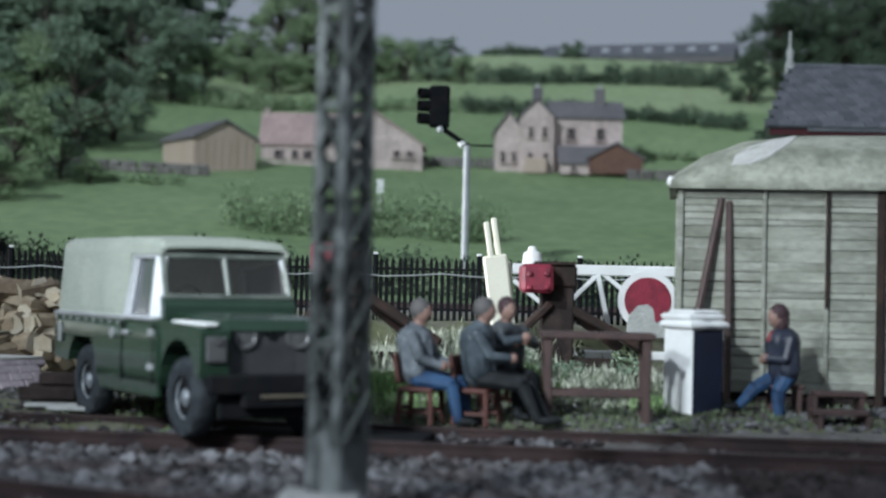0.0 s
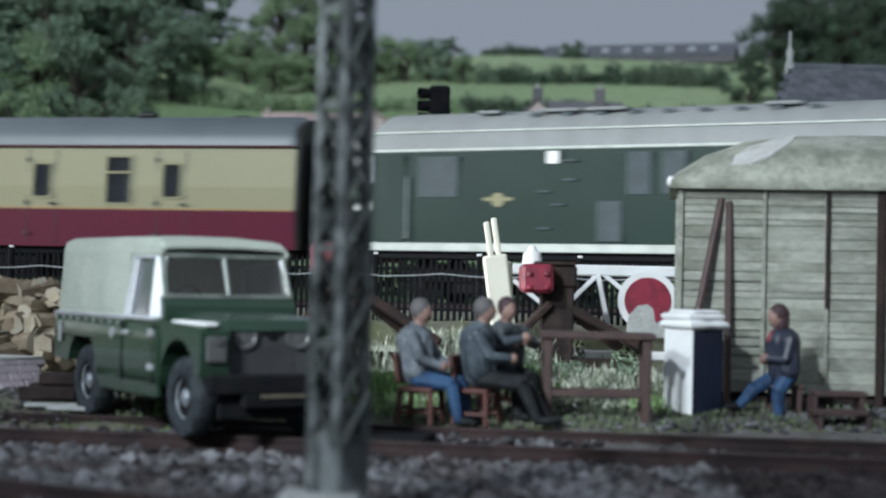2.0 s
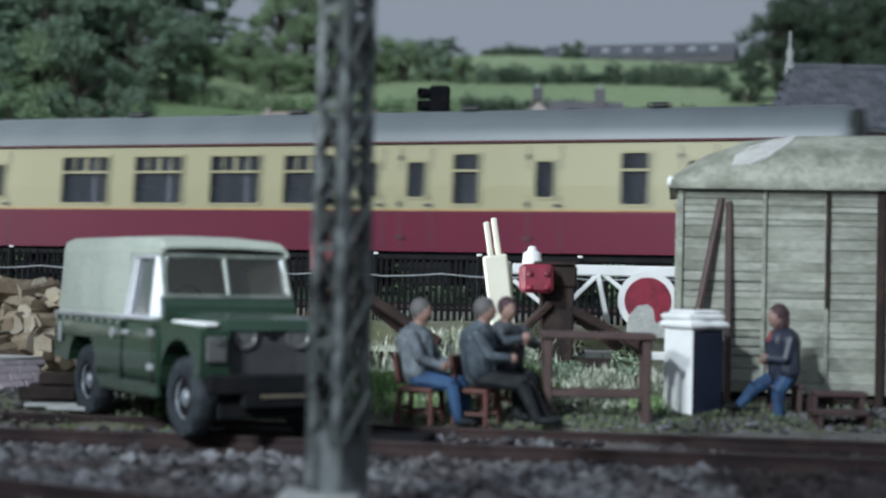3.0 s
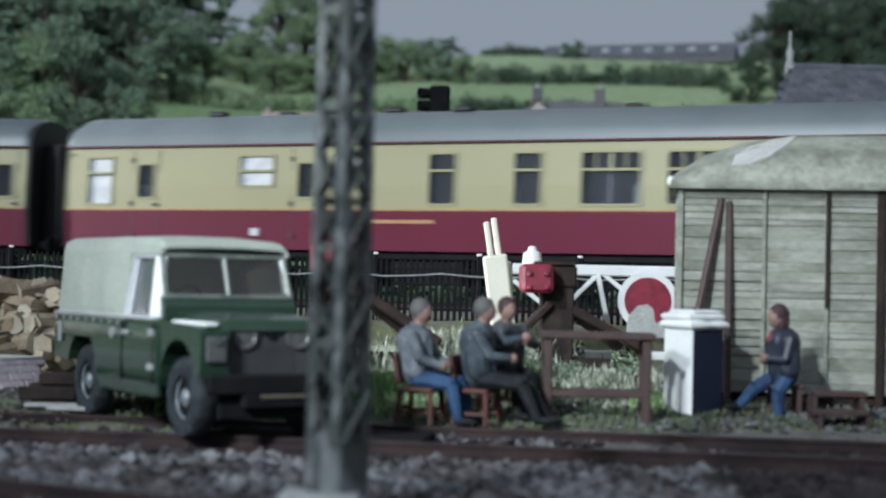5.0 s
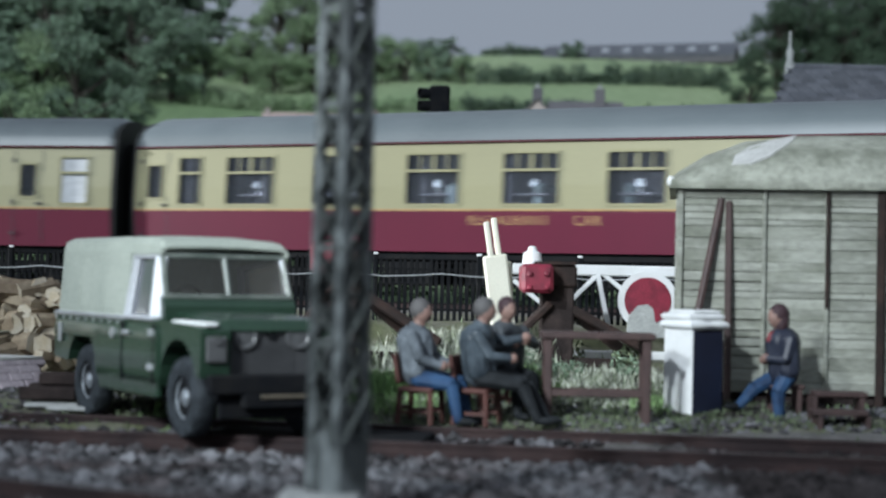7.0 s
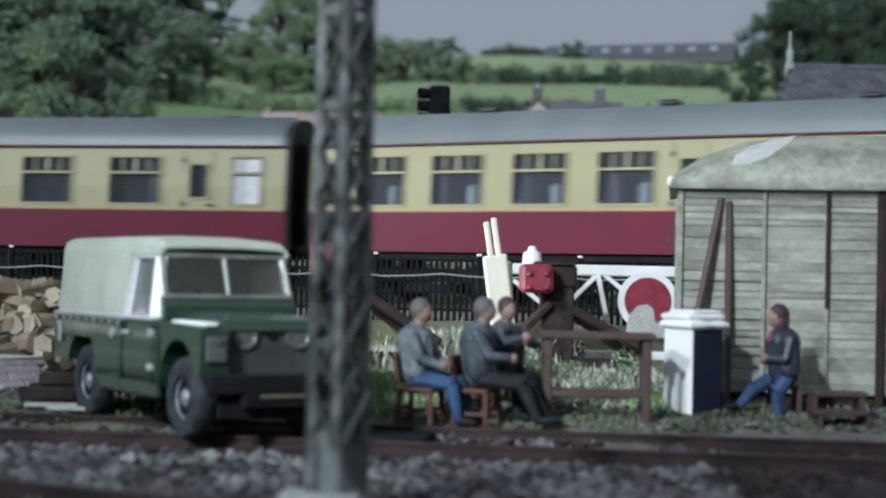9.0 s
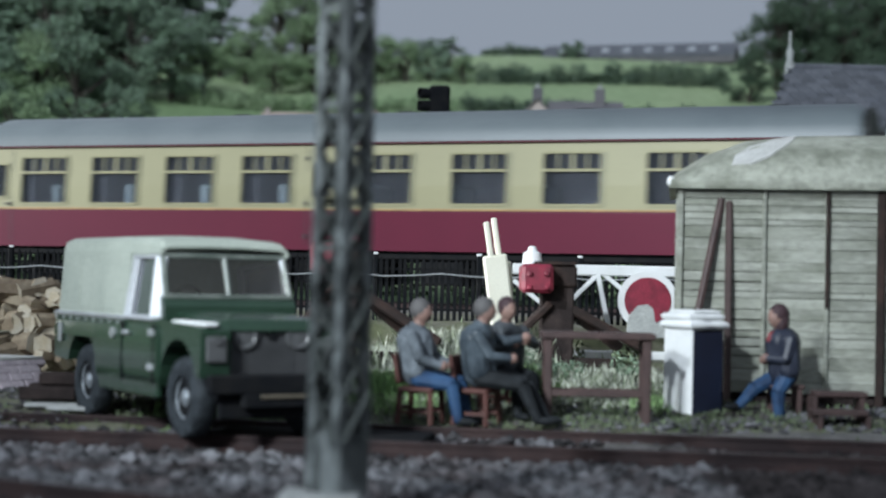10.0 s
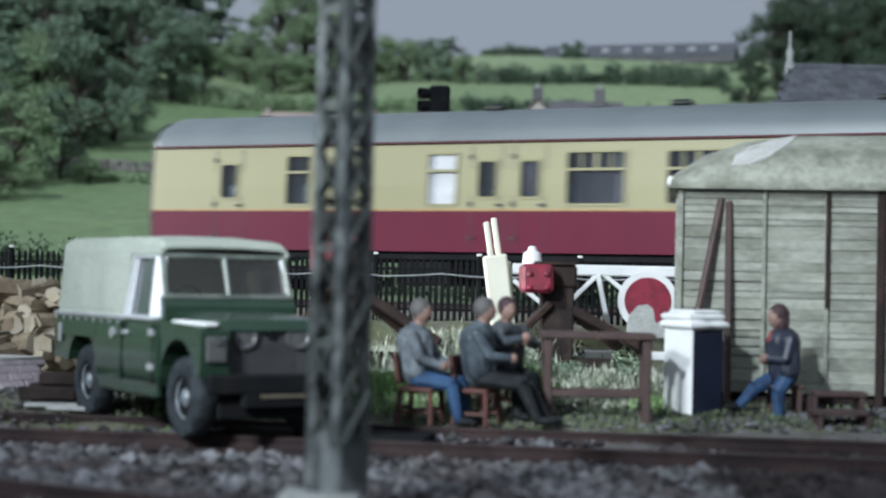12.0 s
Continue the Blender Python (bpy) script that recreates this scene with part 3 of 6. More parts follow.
SPREAD = [(x, -0.35 if i % 2 else 0.4) for i, x in enumerate((-8, -6, -4, -2, 0, 2, 4, 6, 8))]
COACHES = [
    coach("crimson and cream brake coach with guard's doors, behind the locomotive", BRAKE, SPREAD, notice=True),
    coach("crimson and cream kitchen coach with frosted white windows", KITCHEN, [(-6.5, -0.3), (-5, 0.2), (-3.5, -0.5), (-2.2, -0.2), (-0.5, -0.5), (3, 0.1)], (), (-4.93, -2.71), bars=((-1.75, 2.0),)),
    coach("crimson and cream dining coach with large windows and gold lettering", DINER, SPREAD[:1], [("RESTAURANT", -0.83, 0.29), ("CAR", 0.85, 0.29)], lamps=True),
    coach("crimson and cream second-class coach with large windows", SECOND, SPREAD),
    coach("crimson and cream second-class coach with frosted end window", SECOND, SPREAD[::2]),
    coach("crimson and cream brake coach at the tail of the train", REAR, SPREAD),
]


# ---- diesel locomotive ----
def locomotive():
    c = thing("diesel_locomotive", None, "green diesel locomotive with pale grey roof and yellow nose panel", "locomotive")
    half = 7.43
    body = Mesh()
    prof = [(-1.28, 1.05), (1.28, 1.05), (1.33, 1.5), (1.33, 2.6), (1.28, 3.03), (-1.28, 3.03), (-1.33, 2.6), (-1.33, 1.5)]
    body.prism(prof, -half + 0.55, half - 0.55, "x")
    part("body", body, M["loco_green"], c, "dark green body side", smooth=True)
    for end in (-1, 1):
        nose = Mesh()
        out = [(end * (half - 0.56), 1.05), (end * (half + 0.08), 1.05), (end * (half + 0.05), 2.1), (end * (half - 0.12), 2.3), (end * (half - 0.35), 3.0), (end * (half - 0.56), 3.06)]
        n = Mesh()
        rows = [(y, f) for y, f in ((-1.30, 0.72), (-1.1, 0.9), (-0.6, 1.0), (0.6, 1.0), (1.1, 0.9), (1.30, 0.72))]
        k = len(out)
        x0 = end * (half - 0.56)
        for j, (y, f) in enumerate(rows):
            n.v += [(x0 + (x - x0) * f, y, z) for x, z in out]
            if j:
                for i in range(k):
                    n.f.append([(j - 1) * k + i, (j - 1) * k + (i + 1) % k, j * k + (i + 1) % k, j * k + i])
                    n.m.append(0)
        n.f += [list(range(k)), list(range(5 * k, 6 * k))]
        n.m += [0, 0]
        cab = part("cab_front", n, M["loco_green"], c)
        yl = Mesh().box((end * (half + 0.08), 0, 1.62), (0.06, 1.95, 0.95), 0.02)
        for y in (-1.08, 1.08) if end > 0 else ():
            yl.box((0, 0, 0), (0.05, 0.36, 0.95), 0.02, Matrix.Translation((end * (half - 0.02), y, 1.62)) @ pose(0, 0, 0, 0, 0, end * (38 if y > 0 else -38)))
        part("warning_panel", yl, M["yellow"], cab, "yellow warning panel")
        for y in (-0.78, 0, 0.78):
            w = Mesh().box((0, 0, 0), (0.04, 0.62, 0.55), 0.04, Matrix.Translation((end * (half - 0.21), y, 2.68)) @ pose(0, 0, 0, 0, end * -16, 0))
            part("cab_window", w, M["dark"], cab)
        bb = Mesh().box((end * (half + 0.02), 0, 1.0), (0.2, 2.5, 0.34), 0.03)
        part("buffer_beam", bb, M["buffer_red"], c)
        for y in (-0.87, 0.87):
            bf = Mesh().tube((end * half, y, 1.02), (end * (half + 0.42), y, 1.02), 0.09)
            bf.tube((end * (half + 0.4), y, 1.02), (end * (half + 0.46), y, 1.02), 0.24, n=14)
            part("buffer", bf, M["black"], c)
    roof = Mesh()
    prof = [(1.28 * math.cos(math.pi * i / 12), 3.02 + 0.85 * math.sin(math.pi * i / 12) ** 0.85 if 0 < i < 12 else 3.02) for i in range(13)]
    stations = [(-half + 0.25, 0.5), (-half + 0.75, 1.0), (half - 0.95, 1.0)]
    n = 13
    for k, (x, f) in enumerate(stations):
        roof.v += [(x, y, 3.02 + (z - 3.02) * f) for y, z in prof]
        if k:
            for i in range(n - 1):
                roof.f.append([(k - 1) * n + i, (k - 1) * n + i + 1, k * n + i + 1, k * n + i])
                roof.m.append(0)
    roof.f += [list(range(n)), list(range(2 * n, 3 * n))]
    roof.m += [0, 0]
    top = part("roof", roof, M["loco_roof"], c, "pale grey weathered roof", smooth=True)
    dome = Mesh()
    st = [(half - 0.95, 1.02), (half - 0.5, 1.0), (half - 0.2, 0.72)]
    for k, (x, f) in enumerate(st):
        dome.v += [(x, y * 1.01, 3.02 + (z - 3.02) * f) for y, z in prof]
        if k:
            for i in range(n - 1):
                dome.f.append([(k - 1) * n + i, (k - 1) * n + i + 1, k * n + i + 1, k * n + i])
                dome.m.append(0)
    dome.f += [list(range(n)), list(range(2 * n, 3 * n))]
    dome.m += [0, 0]
    part("cab_roof", dome, M["black"], c, "sooty black cab roof", smooth=True)
    for x, w in ((-4.6, 0.5), (-3.0, 0.9), (-2.0, 0.9), (1.6, 0.7), (4.4, 1.1)):
        part("roof_hatch", Mesh().box((x + 0.33, -0.5, 3.80), (w, 0.7, 0.07), 0.02), M["loco_roof"], top)
    for side in (-1, 1):
        band = Mesh().box((0, side * 1.325, 1.13), (2 * half - 1.0, 0.05, 0.16), 0.01)
        part("pale_band", band, M["band"], c, "pale lower band")
        gut = Mesh().box((-0.4, side * 1.285, 3.03), (2 * half - 1.4, 0.05, 0.06), 0.015)
        part("gutter", gut, M["band"], c)
        part("cove_strip", Mesh().box((-0.4, side * 1.19, 3.40), (2 * half - 1.6, 0.04, 0.04), 0.01), M["band"], top)
        for x, z, w, h in ((-0.74, 2.53, 0.5, 0.80), (-0.02, 2.53, 0.5, 0.80), (1.33, 2.53, 0.5, 0.80), (-1.34, 1.64, 0.52, 0.76), (1.0, 1.68, 0.52, 0.70), (2.36, 1.68, 0.52, 0.70), (3.70, 1.68, 0.52, 0.70), (4.75, 2.25, 1.25, 1.5), (-5.15, 2.50, 0.95, 0.80)):
            g = Mesh().box((x, side * 1.328, z), (w, 0.035, h), 0.012)
            for i in range(1, int(h / 0.06)):
                g.box((x, side * 1.345, z - h / 2 + i * 0.06), (w * 0.94, 0.01, 0.035))
            part("side_grille", g, M["loco_grille"], c)
        for x, z in ((-2.2, 2.78), (-2.2, 2.42), (-2.75, 2.2), (-2.45, 1.95), (-2.75, 1.5)):
            part("footstep", Mesh().box((x, side * 1.345, z), (0.26, 0.04, 0.05), 0.01), M["loco_grille"], c)
        for x in (-6.98, 6.2):
            # opaque pale colour replaces the reflection in the cab glass
            part("cab_side_window", Mesh().box((x, side * 1.322, 2.68), (0.52, 0.04, 0.56), 0.03), M["frosted"], c, "side window with a pale reflection painted in")
            part("cab_door", Mesh().box((x * 0.885, side * 1.326, 2.05), (0.5, 0.03, 1.8), 0.01), M["loco_green"], c)
            part("handrail", Mesh().tube((x * 0.84, side * 1.37, 1.3), (x * 0.84, side * 1.37, 2.5), 0.02, n=6), M["silver"], c)
        part("number_bar", Mesh().box((6.48, side * 1.335, 1.95), (0.85, 0.02, 0.2), 0.005), M["white"], c, "pale number bar")
        part("number_bar", Mesh().box((-6.98, side * 1.335, 1.93), (0.42, 0.02, 0.17), 0.005), M["white"], c, "pale number bar")
        part("white_plate", Mesh().box((-2.57, side * 1.335, 2.85), (0.25, 0.02, 0.24), 0.005), M["white"], c)
        crest = Mesh().tube((-3.77, side * 1.32, 2.05), (-3.77, side * 1.345, 2.05), 0.14, n=16)
        for sx in (-1, 1):
            crest.box((-3.77 + sx * 0.21, side * 1.33, 2.06), (0.24, 0.03, 0.07), 0.01)
        part("crest", crest, M["cream"], c, "gold and cream crest")
    for i in range(9):
        part("roof_vent", Mesh().box((-3.2 + i * 0.72, -0.82, 3.70), (0.22, 0.12, 0.10), 0.02), M["loco_grille"], top)
    under = Mesh().box((0, 0, 0.8), (4.6, 2.2, 0.5), 0.05)
    under.box((0, 0, 0.98), (2 * half - 0.6, 2.4, 0.16), 0.02)
    part("fuel_tank", under, M["black"], c)
    for x in (-4.4, 4.4):
        part("bogie", BOGIE, None, c, m=P(x, 0, 0))
    return c


LOCO = locomotive()


def motions():
    # seconds, metres along the line of the first coach's middle
    way = [(0.0, -39.75), (0.5, -32.95), (1.0, -27.03), (1.5, -21.0), (2.0, -14.95), (2.5, -9.0), (3.0, -3.08), (5.0, 19.58), (5.5, 25.26), (6.0, 30.90), (6.5, 36.50), (7.0, 42.13), (9.0, 66.84), (10.0, 79.18), (11.0, 91.55), (12.0, 104.28)]

    def along(t):
        k = max(i for i in range(len(way) - 1) if way[i][0] <= t)
        (t1, s1), (t2, s2) = way[k], way[k + 1]
        v1 = (s2 - way[k - 1][1]) / (t2 - way[k - 1][0]) if k else (s2 - s1) / (t2 - t1)
        v2 = (way[k + 2][1] - s1) / (way[k + 2][0] - t1) if k + 2 < len(way) else (s2 - s1) / (t2 - t1)
        h, u = t2 - t1, (t - t1) / (t2 - t1)
        return (2 * u ** 3 - 3 * u ** 2 + 1) * s1 + (u ** 3 - 2 * u ** 2 + u) * h * v1 + (-2 * u ** 3 + 3 * u ** 2) * s2 + (u ** 3 - u ** 2) * h * v2

    back = [(LOCO, 18.65, 4.4)] + [(c, -o, 7.1) for c, o in zip(COACHES, (0, 20.23, 41.03, 61.48, 82.02, 102.74))]
    for ob, off, b in back:
        rows = []
        ob.scale.z = 1.058
        for i in range(49):
            t = i * 0.25
            s = along(min(t, 11.999)) + off
            (x0, y0), (x1, y1) = on_track(s - b), on_track(s + b)
            rows.append((t, P((x0 + x1) / 2, (y0 + y1) / 2, RAIL_Z, 0, 0, math.degrees(math.atan2(y1 - y0, x1 - x0)))))
        walk(ob, rows)


# ---- the parked off-road vehicle ----
def wheel(parent, x, y, out):
    w = part("wheel", Mesh().tube((0, -0.06, 0), (0, 0.06, 0), 0.2, n=16), M["black"], parent, m=P(x, y, 0.39), smooth=True)
    turn = pose(0, 0, 0, 90, 0, 0)
    t = Mesh().lathe([(0.22, -0.10), (0.31, -0.115), (0.39, -0.10), (0.415, -0.06), (0.415, 0.06), (0.39, 0.10), (0.31, 0.115), (0.22, 0.10), (0.22, -0.10)], 28, turn)
    part("tyre", t, M["tyre"], w, smooth=True)
    s = -out
    r = Mesh().lathe([(0.235, 0.100 * s), (0.215, 0.06 * s), (0.14, 0.03 * s), (0.10, 0.05 * s), (0.06, 0.09 * s), (0.0, 0.10 * s)], 20, turn)
    for i in range(5):
        a = 2 * math.pi * i / 5
        r.tube((0.085 * math.cos(a), -0.05 * s, 0.085 * math.sin(a)), (0.085 * math.cos(a), -0.075 * s, 0.085 * math.sin(a)), 0.014, n=6)
    part("rim", r, M["rim"], w, "dull silver rim", smooth=True)


def off_road_vehicle():
    c = thing("off_road_vehicle", P(-1.967, 16.459, 0.0, 0, 0, math.degrees(-1.002)), "dark green off-road vehicle with sage canvas hood, parked across the rails", "vehicle")
    for side in (-1, 1):
        prof = [(0.55, 0.62), (0.57, 1.08), (0.53, 1.125), (-0.55, 1.16), (-3.70, 1.13), (-3.72, 0.62), (-3.3, 0.60)]
        prof += arc(-2.77, 0.50, 0.47, 168, 12, 10) + [(-2.28, 0.47), (-0.50, 0.47)] + arc(0.0, 0.52, 0.46, 174, 14, 10)
        b = Mesh().prism(prof, side * 0.50, side * 0.82)
        part("body_side", b, M["green"], c, "glossy dark green side panels")
        cap = Mesh().box((-2.58, side * 0.80, 1.15), (2.25, 0.08, 0.05), 0.015)
        for i in range(9):
            cap.tube((-3.6 + i * 0.25, side * 0.84, 1.10), (-3.6 + i * 0.25, side * 0.855, 1.10), 0.02, n=6)
        part("body_capping", cap, M["silver"], c, "galvanised capping")
        barrel = [(0.79, 0.44), (0.825, 0.50), (0.845, 0.60), (0.853, 0.75), (0.850, 0.90), (0.838, 1.02), (0.82, 1.09), (0.79, 1.11)]
        part("side_panel", Mesh().prism([(side * y, z) for y, z in barrel], -2.27, -0.49, "x"), M["green"], c, "rounded dark green side panel", smooth=True)
        part("rear_quarter", Mesh().prism([(side * y, z) for y, z in barrel[4:]], -3.66, -2.29, "x"), M["green"], c, smooth=True)
        door = Mesh()
        for x in (-0.58, -1.45):
            door.box((x, side * 0.845, 0.80), (0.018, 0.030, 0.62))
        door.box((-1.0, side * 0.836, 0.53), (0.9, 0.012, 0.015))
        part("door_seam", door, M["black"], c)
        hd = Mesh().box((-1.32, side * 0.862, 1.0), (0.16, 0.05, 0.05), 0.015)
        for z in (0.66, 1.02):
            hd.box((-0.62, side * 0.858, z), (0.12, 0.04, 0.07), 0.01)
        part("door_handle", hd, M["silver"], c, "bright door handle and hinges")
        part("fuel_cap", Mesh().tube((-1.72, side * 0.81, 0.98), (-1.72, side * 0.872, 0.98), 0.06, n=14), M["silver"], c)
        part("rear_reflector", Mesh().box((-3.45, side * 0.85, 0.92), (0.08, 0.03, 0.22), 0.01), M["silver"], c)
        sill = Mesh().box((-1.4, side * 0.77, 0.42), (1.7, 0.08, 0.16), 0.02)
        part("sill", sill, M["green"], c)
        top = Mesh()
        x0, x1, z0, z1, y0, y1 = -1.45, -0.62, 1.17, 1.82, 0.80, 0.70
        for (xa, za), (xb, zb), w in (((x0, z0), (x1, z0), 0.11), ((x0 + 0.03, z0), (x0 + 0.03, z1), 0.16), ((x0, z1), (x1 - 0.10, z1), 0.09), ((x1 - 0.02, z0), (x1 - 0.12, z1), 0.14)):
            ya, yb = (y0 + (y1 - y0) * (z - z0) / (z1 - z0) for z in (za, zb))
            top.bar((xa, side * ya, za), (xb, side * yb, zb), w, 0.05, 0.012)
        dt = part("door_top", top, M["frosted"], c, "white side window frame")
        pane = Mesh().add([(x, side * y, z) for x, z, y in ((x0, z0, y0 - 0.02), (x1, z0, y0 - 0.02), (x1 - 0.1, z1, y1 - 0.02), (x0, z1, y1 - 0.02))], [(0, 1, 2, 3)])
        p = part("side_pane", pane, M["tinted"], dt)
        p.visible_shadow = False
        lamp_m = Mesh().lathe([(0.0, 0.006), (0.10, 0.0), (0.112, 0.014), (0.135, 0.012), (0.14, -0.04)], 18, Matrix.Translation((0.475, side * 0.30, 1.03)) @ pose(0, 0, 0, 0, 90, 0))
        part("headlight", lamp_m, M["lens"], c, "round dull headlight", smooth=True)
        sq = Mesh().box((0.585, side * 0.66, 0.90), (0.03, 0.22, 0.26), 0.02)
        part("wing_lamp_panel", sq, M["lens"], c, "pale square lamp panel")
        lens = Mesh().tube((0.59, side * 0.66, 0.99), (0.625, side * 0.66, 0.99), 0.045, n=12)
        part("side_lamp", lens, M["lens"], c)
    centre = Mesh().prism([(0.42, 0.55), (0.42, 1.10), (-0.55, 1.16), (-0.55, 0.55)], -0.498, 0.498)
    part("engine_bay", centre, M["green"], c)
    bon = Mesh()
    outl = [(-0.62, 0.0), (-0.60, 0.03), (-0.45, 0.065), (0.45, 0.065), (0.60, 0.03), (0.62, 0.0)]
    for k, (x, z) in enumerate(((-0.52, 1.20), (0.30, 1.165), (0.47, 1.13), (0.50, 1.08))):
        bon.v += [(x, y, z + w) for y, w in outl]
        if k:
            bon.f += [[(k - 1) * 6 + i, (k - 1) * 6 + i + 1, k * 6 + i + 1, k * 6 + i] for i in range(5)]
            bon.m += [0] * 5
    bon.f += [[0, 5, 11, 6], [6, 11, 17, 12], [12, 17, 23, 18], list(range(6)), list(range(18, 24))]
    bon.m += [0] * 5
    bonnet = part("bonnet", bon, M["green"], c, "glossy green bonnet", smooth=True)
    part("bonnet_lip", Mesh().box((0.16, -0.71, 1.145), (0.86, 0.15, 0.045), 0.018), M["white"], bonnet, "white strip along one wing edge")
    gr = Mesh().box((0.435, 0, 0.86), (0.03, 0.96, 0.62), 0.01)
    g = part("grille_panel", gr, M["grille"], c, "grey grille panel")
    mesh_g = Mesh()
    for i in range(7):
        mesh_g.box((0.452, 0, 0.62 + i * 0.05), (0.006, 0.55, 0.018))
    for i in range(9):
        mesh_g.box((0.453, -0.26 + i * 0.065, 0.78), (0.004, 0.012, 0.36))
    part("grille_mesh", mesh_g, M["grille"], g)
    part("badge", Mesh().tube((0.45, 0, 1.04), (0.475, 0, 1.04), 0.05, n=12), M["black"], g)
    bumper = Mesh().box((0.70, 0, 0.56), (0.10, 1.60, 0.20), 0.02)
    bumper.box((0.62, 0, 0.36), (0.06, 1.30, 0.30), 0.02)
    bumper.box((0.50, 0, 0.47), (0.30, 1.2, 0.16), 0.02)
    for y in (-0.36, 0.36):
        bumper.box((0.55, y, 0.52), (0.36, 0.08, 0.14), 0.01)
    part("bumper", bumper, M["black"], c, "plain matt black bumper")
    part("number_plate", Mesh().box((0.765, 0, 0.44), (0.02, 0.5, 0.035), 0.005), M["seat"], c, "dull plate bar")
    bulk = Mesh().prism([(-0.50, 1.14), (-0.50, 1.30), (-0.56, 1.40), (-0.66, 1.40), (-0.66, 1.14)], -0.76, 0.76)
    part("bulkhead", bulk, M["green"], c)
    ws = Mesh()
    lo, hi = (-0.56, 1.40), (-0.72, 1.83)
    ws.bar((lo[0], -0.74, lo[1]), (lo[0], 0.74, lo[1]), 0.06, 0.06, 0.015)
    ws.bar((hi[0], -0.70, hi[1]), (hi[0], 0.70, hi[1]), 0.07, 0.06, 0.015)
    for y in (-0.72, 0.0, 0.72):
        ws.bar((lo[0], y, lo[1]), (hi[0], y * 0.97, hi[1]), 0.06, 0.06, 0.015)
    wsp = part("windscreen_frame", ws, M["screen"], c, "dull grey-green split windscreen frame")
    for y0, y1 in ((-0.70, -0.03), (0.03, 0.70)):
        pn = Mesh().add([(lo[0], y0, lo[1]), (lo[0], y1, lo[1]), (hi[0], y1, hi[1]), (hi[0], y0, hi[1])], [(0, 1, 2, 3)])
        part("windscreen_pane", pn, M["dusty"], wsp)
    hood = Mesh()
    sec = [(-0.80, 1.16), (-0.755, 1.88), (-0.73, 1.985), (-0.63, 2.035), (-0.2, 2.06), (0.2, 2.06), (0.63, 2.035), (0.73, 1.985), (0.755, 1.88), (0.80, 1.16)]
    xs = (-3.70, -3.64, -3.0, -2.95, -2.2, -2.15, -1.52, -1.47)
    for k, x in enumerate(xs):
        sag = 0.97 if k == 0 else (1.008 if k in (2, 5) else 1.0)
        hood.v += [(x, y * sag, 1.16 + (z - 1.16) * sag) for y, z in sec]
        if k:
            hood.f += [[(k - 1) * 10 + i, (k - 1) * 10 + (i + 1) % 10, k * 10 + (i + 1) % 10, k * 10 + i] for i in range(10)]
            hood.m += [0] * 10
    hood.f += [list(range(10)), list(range(70, 80))]
    hood.m += [0, 0]
    h = part("canvas_hood", hood, M["canvas"], c, "sage green canvas hood")
    cabtop = Mesh()
    sec2 = [(-0.755, 1.85), (-0.745, 1.965), (-0.68, 2.025), (-0.2, 2.06), (0.2, 2.06), (0.68, 2.025), (0.745, 1.965), (0.755, 1.85)]
    inner = [(y * 0.95, z - 0.05) for y, z in sec2[::-1]]
    loop = sec2 + inner
    for k, (x, dz, f) in enumerate(((-1.47, 0.0, 1.0), (-0.95, -0.005, 0.96), (-0.74, 0.0, 0.78), (-0.67, 0.0, 0.45))):
        cabtop.v += [(x, y, 1.85 + (z - 1.85) * f + dz) for y, z in loop]
        if k:
            cabtop.f += [[(k - 1) * 16 + i, (k - 1) * 16 + (i + 1) % 16, k * 16 + (i + 1) % 16, k * 16 + i] for i in range(16)]
            cabtop.m += [0] * 16
    cabtop.f += [[48 + i, 48 + i + 1, 48 + 14 - i, 48 + 15 - i] for i in range(7)]
    cabtop.m += [0] * 7
    part("cab_canvas", cabtop, M["canvas"], c)
    strap = Mesh()
    for side in (-1, 1):
        strap.bar((-3.66, side * 0.795, 1.24), (-1.5, side * 0.795, 1.24), 0.02, 0.03)
        for x in (-2.98, -2.18):
            strap.bar((x, side * 0.802, 1.18), (x, side * 0.752, 1.82), 0.03, 0.015)
    part("hood_strap", strap, M["canvas"], h)
    seats = Mesh()
    for y in (-0.42, 0.0, 0.42):
        seats.box((-1.05, y, 1.0), (0.45, 0.38, 0.14), 0.04).box((-1.28, y, 1.28), (0.1, 0.38, 0.5), 0.04)
    part("seats", seats, M["seat"], c, "brown vinyl seats")
    st = Mesh().lathe([(0.18, 0.0), (0.195, 0.012), (0.18, 0.024), (0.165, 0.012), (0.18, 0.0)], 20, Matrix.Translation((-0.78, -0.38, 1.36)) @ pose(0, 0, 0, 0, -60, 0))
    part("steering_wheel", st, M["black"], c)
    floor = Mesh().box((-2.1, 0, 0.62), (3.1, 1.0, 0.06)).box((-1.5, 0, 0.5), (4.2, 0.7, 0.12), 0.02)
    floor.tube((0, -0.6, 0.39), (0, 0.6, 0.39), 0.06).tube((-2.77, -0.6, 0.39), (-2.77, 0.6, 0.39), 0.06)
    floor.box((-1.2, 0, 0.42), (3.9, 0.86, 0.22), 0.03).ball((0.0, 0.22, 0.39), (0.16, 0.15, 0.15), 10, 7)
    for y in (-0.45, 0.45):
        floor.bar((0.55, y, 0.46), (-0.55, y, 0.46), 0.07, 0.09, 0.02)
    floor.box((-3.71, 0, 0.85), (0.04, 1.0, 0.5))
    part("chassis", floor, M["black"], c)
    for x in (0, -2.77):
        for side in (-1, 1):
            wheel(c, x, side * 0.66, side)


off_road_vehicle()
